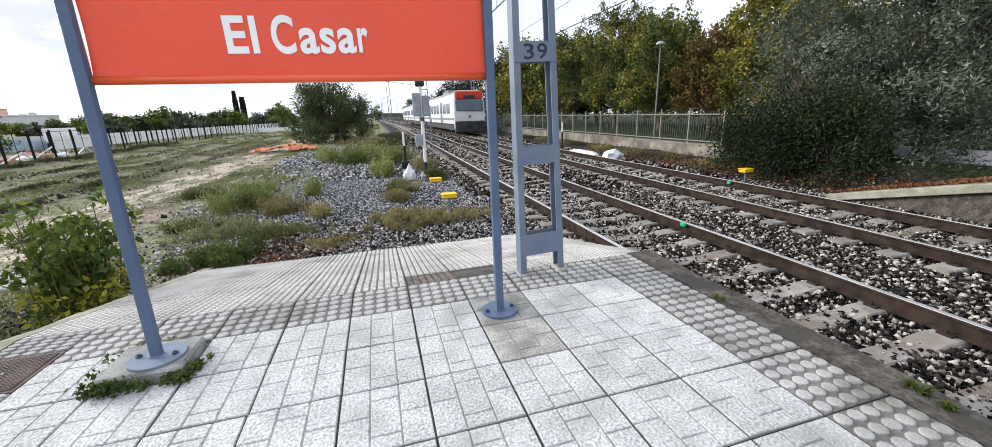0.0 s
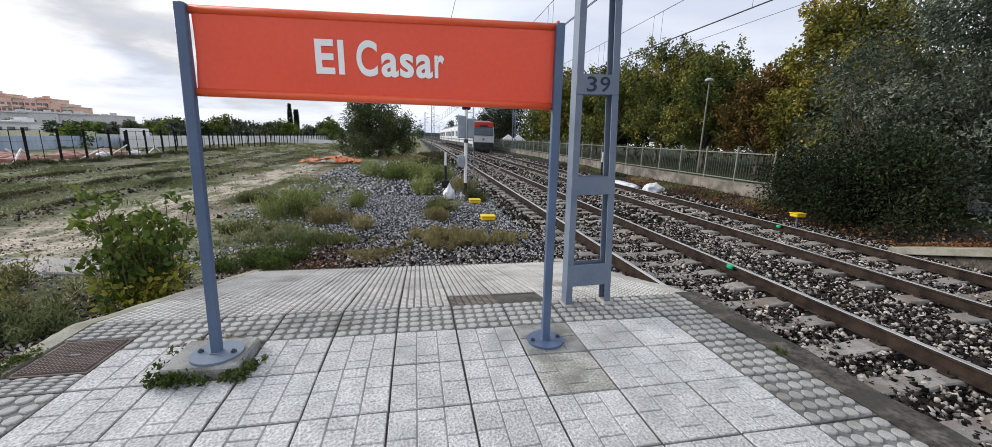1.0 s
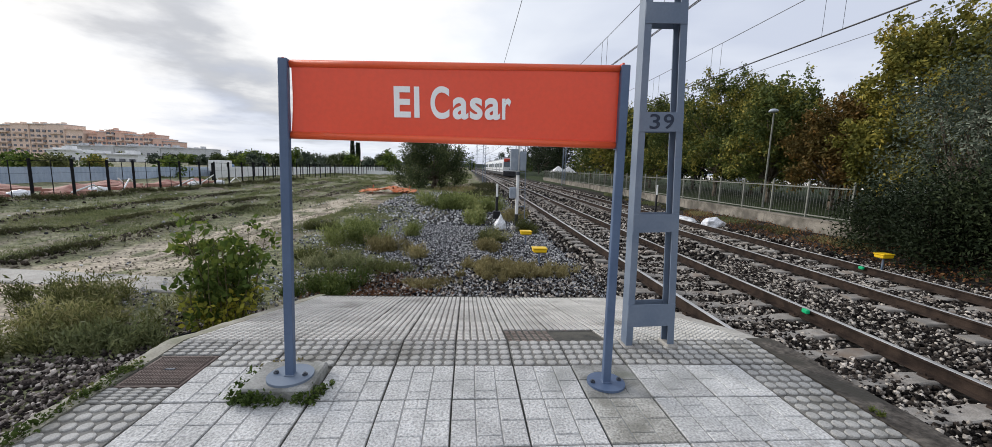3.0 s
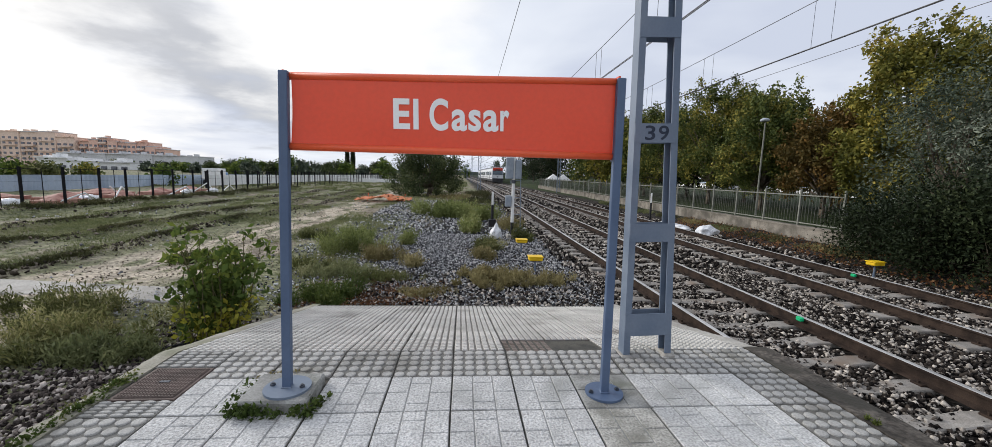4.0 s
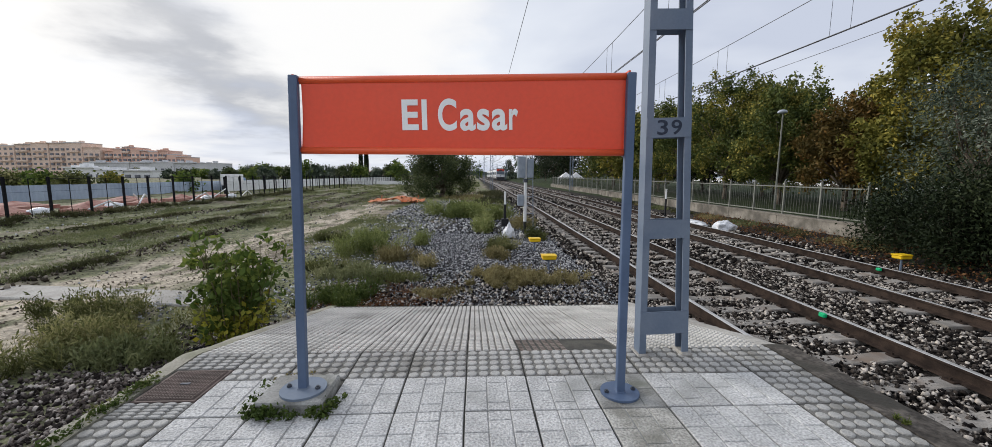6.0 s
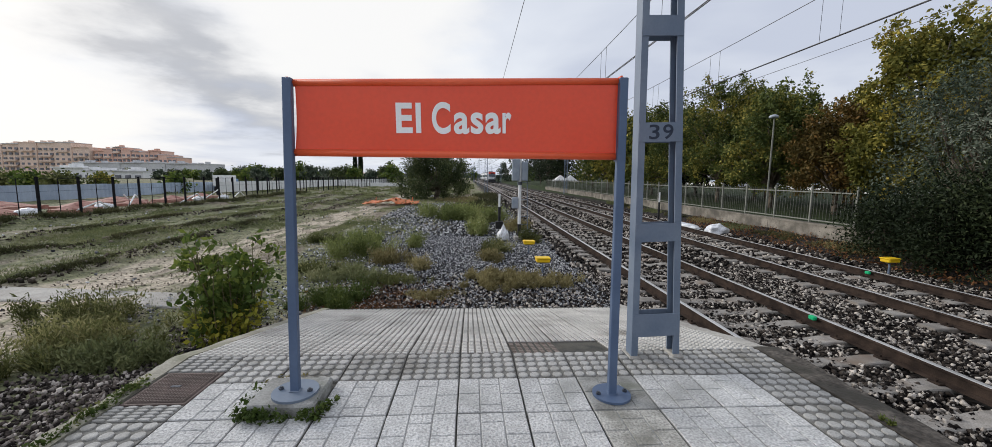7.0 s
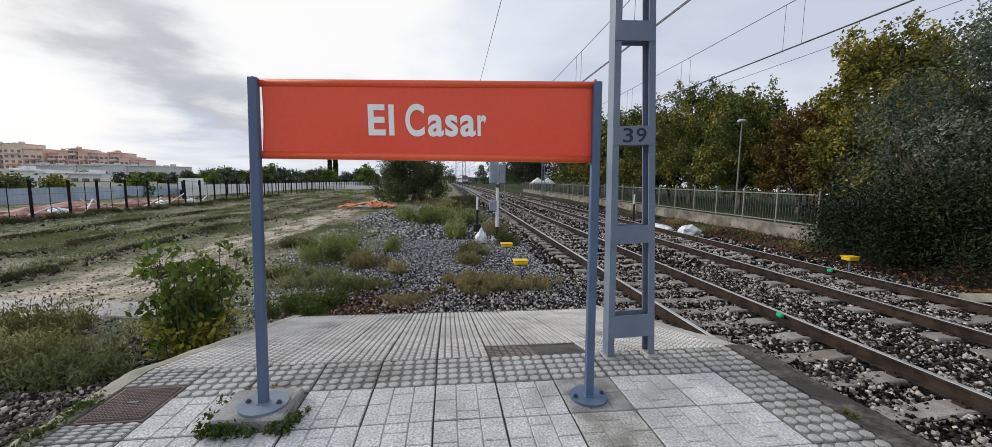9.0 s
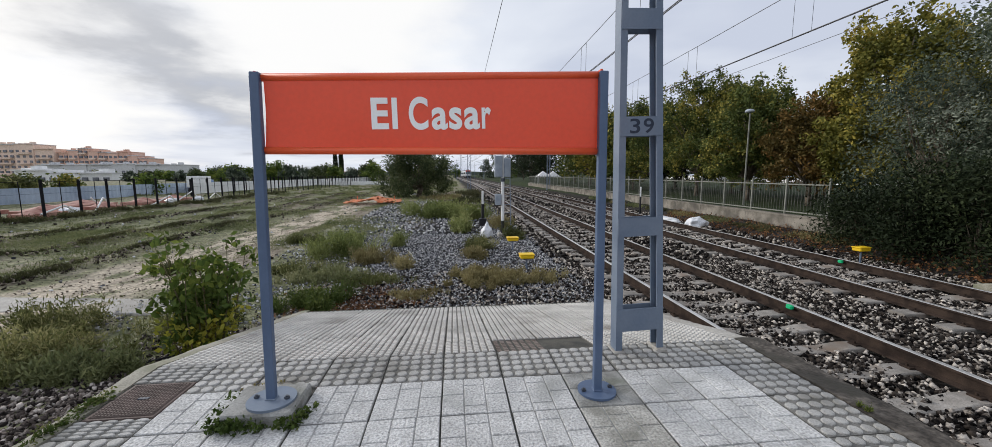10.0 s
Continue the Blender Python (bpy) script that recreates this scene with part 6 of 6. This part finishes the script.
def hoarding():
    h = thing("site_hoarding", (-31.0, 0, -0.9), "ribbed zinc sheet hoarding behind the fence", "hoarding")
    bm = nb()
    w, k = 2.0, 0
    pts = []
    for i in range(21):
        y = i * w / 20
        pts.append((0.025 if (i // 2) % 2 else -0.025, y))
    lo = [bm.verts.new((x, y, 0.1)) for x, y in pts]; hi = [bm.verts.new((x, y, 1.25)) for x, y in pts]
    for i in range(20):
        bm.faces.new((lo[i], lo[i + 1], hi[i + 1], hi[i]))
    ext = bmesh.ops.extrude_face_region(bm, geom=list(bm.faces))
    bmesh.ops.translate(bm, vec=(0.008, 0, 0), verts=[e for e in ext["geom"] if isinstance(e, bmesh.types.BMVert)])
    bmesh.ops.recalc_face_normals(bm, faces=bm.faces)
    me = bpy.data.meshes.new("sheet"); bm.to_mesh(me); bm.free(); me.materials.append(M["hoarding"])
    for k in range(-4, 30):
        ob = new("sheet", me); ob.parent = h; ob.location = (0, 6 + k * 2.01, 0.05 * noise.noise((k * 1.3, 0, 0)))


hoarding()

# rubble, pipes and netting on the building site
for k, (x, y, sx, sy) in enumerate(((-21.0, 20.3, 0.5, 1.0), (-22.6, 22.5, 0.7, 1.3), (-21.6, 25.0, 0.6, 0.9), (-24.5, 27.0, 1.0, 1.5), (-22.5, 29.5, 0.7, 1.2), (-23.0, 33.5, 0.8, 1.3), (-21.8, 17.2, 0.6, 1.2), (-25.5, 21.0, 0.9, 1.6))):
    bm = nb()
    bmesh.ops.create_grid(bm, x_segments=16, y_segments=16, size=1.0)
    for v in bm.verts:
        d = v.co.length
        v.co = Vector((v.co.x * sx, v.co.y * sy, max(0, 1 - d) * 0.30 + 0.02 * noise.noise((v.co.x * 3 + k, v.co.y * 3, 0)) + 0.14))
    ext = bmesh.ops.extrude_face_region(bm, geom=list(bm.faces))
    bmesh.ops.translate(bm, vec=(0, 0, -0.3), verts=[e for e in ext["geom"] if isinstance(e, bmesh.types.BMVert)])
    ob = part("safety_netting", bm, M["mesh_red"], None, smooth=False); ob.location = (x, y, -0.75)
    tagged(ob, "heap of red-orange safety netting on the building site", "netting", "safety netting")
for k, (x, y) in enumerate(((-21.0, 22.0), (-21.6, 25.0), (-21.2, 30.5), (-20.8, 33.0), (-21.3, 18.2))):
    crumpled("plastic_sheet", (x, y, -0.65), (0.3, 0.55, 0.2), "white sheeting dumped on the building site", "plastic sheet", 40 + k)


for k, (x, y, dx, dy, dz) in enumerate(((-20.6, 19.5, 0.3, 1.4, 0.5), (-21.0, 23.6, -0.4, 1.1, 0.7), (-20.7, 27.6, 0.2, 1.6, 0.6), (-21.4, 31.2, 0.5, 1.3, 0.8), (-20.9, 34.5, -0.2, 1.5, 0.5), (-22.4, 25.8, 0.4, -1.2, 0.7))):
    bm = tube(nb(), (0, 0, 0), (dx, dy, dz), 0.045, seg=8); tube(bm, (dx, dy, dz), (dx + 0.1, dy + 0.7, 0.0), 0.045, seg=8)
    ob = part("plastic_pipe", bm, M["white"]); ob.location = (x, y, -0.78)
    tagged(ob, "bent white plastic pipe lying on the building site", "pipe", "plastic pipes")


M["net_orange"] = surf("sun_bleached_orange_netting", (0.62, 0.17, 0.06), (0.80, 0.34, 0.18), 4.0, 0.7, bump=0.3)


def net_barrier(loc):
    t = thing("net_barrier", loc, "collapsed orange net barrier lying on the path", "barrier")
    bm = nb()
    bmesh.ops.create_grid(bm, x_segments=30, y_segments=12, size=1.0)
    for v in bm.verts:
        x, y = v.co.x * 1.9, v.co.y * 1.4
        v.co = Vector((x, y, 0.24 + 0.20 * noise.noise((x * 1.5, y * 2, 3)) + 0.12 * noise.noise((x * 5, y * 5, 1)) + 0.25 * max(0, 1 - abs(x))))
    hole = [f for i, f in enumerate(bm.faces) if (i % 3 == 0 and (i // 30) % 2 == 0)]
    bmesh.ops.delete(bm, geom=hole, context="FACES")
    ext = bmesh.ops.extrude_face_region(bm, geom=list(bm.faces))
    bmesh.ops.translate(bm, vec=(0, 0, -0.02), verts=[e for e in ext["geom"] if isinstance(e, bmesh.types.BMVert)])
    part("net", bm, M["net_orange"], t)
    for x in (-1.3, 0.2, 1.4):
        part("stake", tube(nb(), (x, 0.2, -0.1), (x + 0.1, 0.2, 0.62), 0.02, seg=6), M["orange"], t)


net_barrier((-5.7, 27.8, -0.85))


def parked_truck(loc):
    t = thing("parked_truck", loc, "white box truck with a blue cab parked behind the fence", "truck", rz=100)
    t.scale = (0.62, 0.8, 0.8)
    part("cargo_box", box(nb(), -2.6, -1.0, 0.9, 1.4, 1.0, 2.5, 0.04), M["white"], t)
    part("cab", box(nb(), 1.45, -0.95, 0.5, 2.9, 0.95, 2.0, 0.18), M["van_blue"], t)
    part("windscreen", box(nb(), 2.86, -0.8, 1.25, 2.92, 0.8, 1.8, 0.02), M["glass_far"], t)
    part("chassis", box(nb(), -2.6, -0.5, 0.55, 2.6, 0.5, 0.88, 0.02), M["black"], t)
    for x in (-1.7, 2.1):
        for y in (-0.9, 0.9):
            part("wheel", tube(nb(), (x, y - 0.12, 0.42), (x, y + 0.12, 0.42), 0.42, seg=18), M["black"], t)


parked_truck((-29.5, 48.5, -0.85))

# second, paler railing and wall beyond
def far_railing():
    f = thing("pale_fence", (0, 0, -0.85), "long pale panel fence at the end of the field", "fence")
    bm = box(nb(), -0.05, 0, 0.25, 0.05, 2.4, 1.35)
    me = bpy.data.meshes.new("panel"); bm.to_mesh(me); bm.free(); me.materials.append(M["white"])
    bm = box(nb(), -0.07, -0.07, 0, 0.07, 0.07, 1.75)
    pm = bpy.data.meshes.new("post"); bm.to_mesh(pm); bm.free(); pm.materials.append(M["fence_dark"])
    for k in range(34):
        for nm, q in (("panel", me), ("post", pm)):
            ob = new(nm, q); ob.parent = f; ob.matrix_basis = pose(-25.5 + 0.05 * k, 40 + 2.55 * k, 0, 0, 0, -1)
    b = thing("boundary_wall", (-14.5, 78, -0.85), "pale boundary wall across the end of the field", "wall")
    part("wall", box(nb(), -12, -0.15, 0, 2.5, 0.15, 0.85, 0.02), M["white"], b)


far_railing()


def block(name, x0, x1, y, base, tops, material, label, floors, balconies=True, depth=14.0):
    """A far apartment block: stepped roofline, rows of windows and balconies."""
    b = thing(name, (0, y, base), label, "building", "far buildings")
    n = len(tops)
    w = (x1 - x0) / n
    for k, top in enumerate(tops):
        a = x0 + k * w
        wall = part("wall", box(nb(), a, 0 if k % 2 else 0.5, 0, a + w + 0.05, depth, top - base, 0.0), material, b)
        part("roof", box(nb(), a - 0.3, -0.3, top - base, a + w + 0.3, depth, top - base + 0.35), M["render_grey"] if k % 3 else material, b)
        for q in range(3):
            c = a + w * (0.12 + 0.3 * q)
            part("stair_tower", box(nb(), c, 1.5, top - base + 0.3, c + w * 0.13, 4, top - base + (0.9, 1.5, 0.7)[(q + k) % 3]), material, b)
        if k % 2 == 0:
            part("chimney", box(nb(), a + w * 0.4, 3, top - base + 0.3, a + w * 0.62, 5, top - base + 1.7), material, b)
        h = 3.0
        levels = int((top - base) / h)
        for q in range(levels):
            z = 0.9 + q * h
            if q < levels - floors:
                continue
            for u in range(max(2, int(w / 3.2))):
                c = a + (u + 0.5) * w / max(2, int(w / 3.2))
                part("window", box(nb(), c - 0.8, -0.06, z, c + 0.8, 0.6, z + 1.4), M["glass_far"], wall)
            if balconies and (k + q) % 3:
                part("balcony", box(nb(), a + w * 0.15, -1.2, z - 0.9, a + w * 0.85, 0.2, z + 0.1), M["brick_hazed"], wall)


block("apartment_block", -300, -231, 260, -2, (16.9, 16.3, 17.3, 18.1, 18.3, 18.6, 15.9), M["brick_hazed"], "orange brick apartment block with flat roofs, paled by haze in its colour", 5)
block("apartment_block", -230, -182, 262, -2, (14.0, 15.2, 16.4, 15.0, 14.2, 13.8, 14.6, 12.2, 10.8), M["brick_far"], "orange brick apartment block with rows of balconies", 4)
block("long_grey_building", -215, -144, 232, -2, (6.0, 6.0, 6.3, 6.5, 6.3, 6.3), M["render_grey"], "long low grey building with white window bands", 1, False)
block("white_shed", -147, -117, 150, -2, (2.6, 1.6, 1.6), M["white"], "low white shed behind the hoarding", 1, False)
block("distant_house", -53, -38, 185, -2, (2.2, 1.6, 1.9), M["brick_hazed"], "low houses with red roofs at the end of the field", 1, False, 8)

# far trees along the horizon
for k, x in enumerate((-50.4, -48.0)):
    r = np.random.RandomState(400 + k)
    t = thing("cypress", (x, 180.0, -0.9), "tall dark slender cypress tree", "tree", "cypresses")
    z = r.uniform(0.5, 13.2 - k * 2.2, 1500); rr = 0.72 * np.sin(np.clip(z / 14.5, 0.05, 1) * np.pi * 0.92 + 0.15) + 0.06
    a = r.uniform(0, 2 * np.pi, 1500)
    c = np.stack([rr * np.cos(a), rr * np.sin(a), z], 1)
    v, f = leaf_cloud(c, 3000, 0.12, 0.3, r, 0.5)
    mesh_ob("crown", v, f, L["dark"], t)
    part("trunk", tube(nb(), (0, 0, -0.1), (0, 0, 8), 0.2, 0.08, 6), M["bark"], t)
tree("field_tree", (-3.5, 36.4, -0.88), 5.0, 3.3, 0.1, "field", 26000, 0.10, "dense dark green spreading tree standing in the field", 500, lumps=34, trunk=0.12, slim=0.4, spread=0.26, twigs=900, stems=3)
r = np.random.RandomState(9)
FAR = [(-60 + 4.2 * k + r.uniform(-1.5, 1.5), 118 + r.uniform(-10, 10), r.uniform(3.2, 5.4)) for k in range(13)]
FAR += [(-185 + 13 * k + r.uniform(-4, 4), 200 + r.uniform(-25, 25), r.uniform(2.4, 3.6)) for k in range(9)]
FAR += [(-95 + 5 * k, 130 + r.uniform(-8, 8), r.uniform(2.2, 3.2)) for k in range(8)]
FAR += [(-14 + 5 * k, 235 + r.uniform(-10, 10), r.uniform(7, 11)) for k in range(4)]
FAR += [(14 + 5.5 * k, 150 + 10 * k + r.uniform(-10, 10), r.uniform(8, 11)) for k in range(7)]
FAR += [(-41 + 9 * k, 42 + r.uniform(-2, 2), r.uniform(1.3, 1.6)) for k in range(2)]
FAR += [(-78 + 3.9 * k, 47 + r.uniform(-6, 6), (1.45, 1.5, 2.4, 1.5, 1.4, 1.55, 1.5, 1.3, 1.5, 1.4)[k]) for k in range(10)]
FAR += [(-92 + 5.0 * k + r.uniform(-1, 1), 150 + r.uniform(-6, 6), r.uniform(3.4, 5.0)) for k in range(17)]
# lighter leaf colours on the horizon trees take the place of haze
for k, (x, y, h) in enumerate(FAR):
    tree("distant_tree", (x, y, -0.9), h, h * 0.55, 0.2, ("maple", "grass", "bush", "bush")[k % 4] if (x < -62 and y > 160) or y < 50 else ("bush", "olive", "field")[k % 3], 1400, 0.34 if y > 100 else 0.2, "rounded green tree along the horizon", 600 + k, group="distant trees", lumps=10, spread=0.5, twigs=120)
bm = nb()
prev = None
for i in range(121):
    a = radians(-80 + 160 * i / 120)
    d = 900
    h = 7 + 5 * noise.noise((i * 0.12, 0, 0)) + 2.5 * noise.noise((i * 0.5, 3, 0))
    x, y = d * math.sin(a), d * math.cos(a)
    cur = [bm.verts.new(p) for p in ((x, y, -3), (x, y, h), (x * 1.2, y * 1.2, h), (x * 1.2, y * 1.2, -3))]
    if prev:
        for q in range(3):
            bm.faces.new((prev[q], prev[q + 1], cur[q + 1], cur[q]))
    prev = cur
M["ridge"] = surf("distant_woods", (0.07, 0.09, 0.075), (0.11, 0.125, 0.10), 0.02, 1.0, bump=0.0, fine=0.3)
tagged(part("backdrop_woods", bm, M["ridge"]), "low line of distant wooded land on the horizon", "woods", kind="structure")

# ---- train ----
M["train_white"] = surf("white_train_paint", (0.70, 0.72, 0.74), (0.78, 0.79, 0.80), 0.8, 0.4, bump=0.02, local=True)
M["train_red"] = surf("red_train_paint", (0.55, 0.05, 0.03), (0.62, 0.07, 0.04), 0.8, 0.4, bump=0.02, local=True)
M["train_grey"] = surf("grey_train_roof", (0.20, 0.21, 0.23), (0.28, 0.29, 0.31), 0.8, 0.6, bump=0.05, local=True)
M["train_dark"] = surf("dark_underframe", (0.03, 0.03, 0.035), (0.06, 0.06, 0.065), 1.5, 0.7, bump=0.1, local=True)
M["train_glass"] = surf("dark_train_glass", (0.13, 0.165, 0.20), (0.17, 0.205, 0.24), 0.8, 0.12, bump=0.0, local=True)


def build_train():
    t = thing("commuter_train", (0, 0, 0), "white commuter train with a red-topped cab front", "train")
    z0 = 0.0
    for c in range(3):
        y0, y1 = c * 25.4 + (0.45 if c == 0 else 0.0), c * 25.4 + 24.8
        bm = nb()
        prof = [(-1.42, 0.95), (-1.47, 1.6), (-1.45, 2.9), (-1.30, 3.45), (-0.9, 3.75), (0.9, 3.75), (1.30, 3.45), (1.45, 2.9), (1.47, 1.6), (1.42, 0.95)]
        rows = [[bm.verts.new((x, y, z)) for x, z in prof] for y in (y0, y1)]
        for i in range(10):
            j = (i + 1) % 10
            f = bm.faces.new((rows[0][i], rows[0][j], rows[1][j], rows[1][i]))
            f.material_index = 1 if i in (3, 4, 5) else 0
        bm.faces.new(rows[0]); bm.faces.new(rows[1][::-1])
        bmesh.ops.recalc_face_normals(bm, faces=bm.faces)
        body = part("car_body", bm, [M["train_white"], M["train_grey"]], t, "white car body with a grey roof")
        part("underframe", box(nb(), -1.25, y0 + 0.3, 0.35, 1.25, y1 - 0.3, 0.95, 0.05), M["train_dark"], t)
        for sx in (-1, 1):
            for k in range(9):
                y = y0 + 2.0 + k * 2.45
                if k in (2, 6):
                    part("door", box(nb(), sx * 1.46 - 0.03, y, 0.98, sx * 1.46 + 0.03, y + 1.3, 2.95, 0.02), M["train_grey"], body)
                    part("door_window", box(nb(), sx * 1.475 - 0.03, y + 0.15, 1.9, sx * 1.475 + 0.03, y + 1.15, 2.75, 0.01), M["train_glass"], body)
                else:
                    part("window", box(nb(), sx * 1.46 - 0.025, y, 1.85, sx * 1.46 + 0.025, y + 1.9, 2.75, 0.02), M["train_glass"], body)
            part("stripe", box(nb(), sx * 1.46 - 0.022, y0 + 0.1, 1.28, sx * 1.46 + 0.022, y1 - 0.1, 1.45), M["train_grey"], body)
        for by in (y0 + 3.6, y1 - 3.8):
            part("bogie", box(nb(), -1.1, by - 1.5, 0.3, 1.1, by + 1.5, 0.75, 0.06), M["train_dark"], t)
            for wy in (-1.1, 1.1):
                for sx in (-1, 1):
                    part("wheel", tube(nb(), (sx * 0.87 - 0.07, by + wy, 0.45), (sx * 0.87 + 0.07, by + wy, 0.45), 0.45, seg=18), M["train_dark"], t)
        part("roof_unit", box(nb(), -0.8, y0 + 6, 3.72, 0.8, y0 + 10, 4.05, 0.05), M["train_grey"], t)
    # cab front, faces -y
    bm = nb()
    lo = [(-1.42, 0.55, 0.42), (1.42, 0.55, 0.42), (1.46, 1.9, 0.10), (1.40, 2.9, 0.28), (1.15, 3.55, 0.45), (-1.15, 3.55, 0.45), (-1.40, 2.9, 0.28), (-1.46, 1.9, 0.10)]
    f1 = [bm.verts.new((x, y * 0.6 - 0.05, z)) for x, z, y in lo]
    f2 = [bm.verts.new((x, 0.5, z)) for x, z, y in lo]
    bm.faces.new(f1); bm.faces.new(f2)
    for i in range(8):
        bm.faces.new((f1[i], f1[(i + 1) % 8], f2[(i + 1) % 8], f2[i]))
    bmesh.ops.recalc_face_normals(bm, faces=bm.faces)
    cab = part("cab_front", bm, M["train_white"], t, "white cab front")
    part("brow", box(nb(), -1.30, -0.04, 2.98, 1.30, 0.45, 3.66, 0.10), M["train_red"], t, "red panel above the windscreen")
    part("destination_display", box(nb(), -0.55, -0.05, 3.05, 0.55, 0.0, 3.30, 0.01), M["train_dark"], cab)
    part("windscreen", box(nb(), -1.30, -0.06, 2.02, 1.30, 0.25, 2.95, 0.05), M["train_glass"], t, "dark wide windscreen")
    part("wiper", tube(nb(), (-0.2, -0.08, 1.98), (0.35, -0.08, 2.6), 0.015, seg=5), M["train_dark"], cab)
    for sx in (-1, 1):
        part("headlight", box(nb(), sx * 1.0 - 0.18, -0.075, 1.0, sx * 1.0 + 0.18, 0.05, 1.17, 0.02), M["train_dark"], cab)
        part("buffer", tube(nb(), (sx * 0.85, -0.25, 0.9), (sx * 0.85, 0.3, 0.9), 0.16, seg=12), M["train_dark"], t)
    part("emblem", tube(nb(), (0, -0.03, 1.55), (0, 0.1, 1.55), 0.14, seg=12), M["train_grey"], cab)
    part("coupler_skirt", box(nb(), -1.40, -0.06, 0.22, 1.40, 0.5, 1.18, 0.08), M["train_dark"], t, "dark front skirt")
    part("coupler", box(nb(), -0.2, -0.35, 0.7, 0.2, 0.1, 1.0, 0.04), M["train_dark"], t)
    part("pantograph", tube(nb(), (-0.5, 32, 3.9), (-0.5, 33.2, 4.6), 0.04, seg=5), M["train_dark"], t)
    return t


train = build_train()
for ob in train.children_recursive:
    for v in ob.data.vertices:
        v.co.z *= 1.09


def motions():
    rows = []
    for t, y in TRAIN_Y:
        x, tail = track_x(RIGHT_X, y), track_x(RIGHT_X, y + 60)
        rows.append((t, pose(x, y, RAIL_Z, 0, 0, -math.degrees(math.atan2(tail - x, 60)))))
    walk(train, rows)


TRAIN_Y = [(0.0, 35.5), (0.5, 43.7), (1.0, 52.0), (2.0, 68.5), (3.0, 85.0), (4.5, 110.0), (6.0, 134.5), (7.5, 159.0), (9.0, 184.0), (10.0, 200.0)]
lay_tiles()
motions()
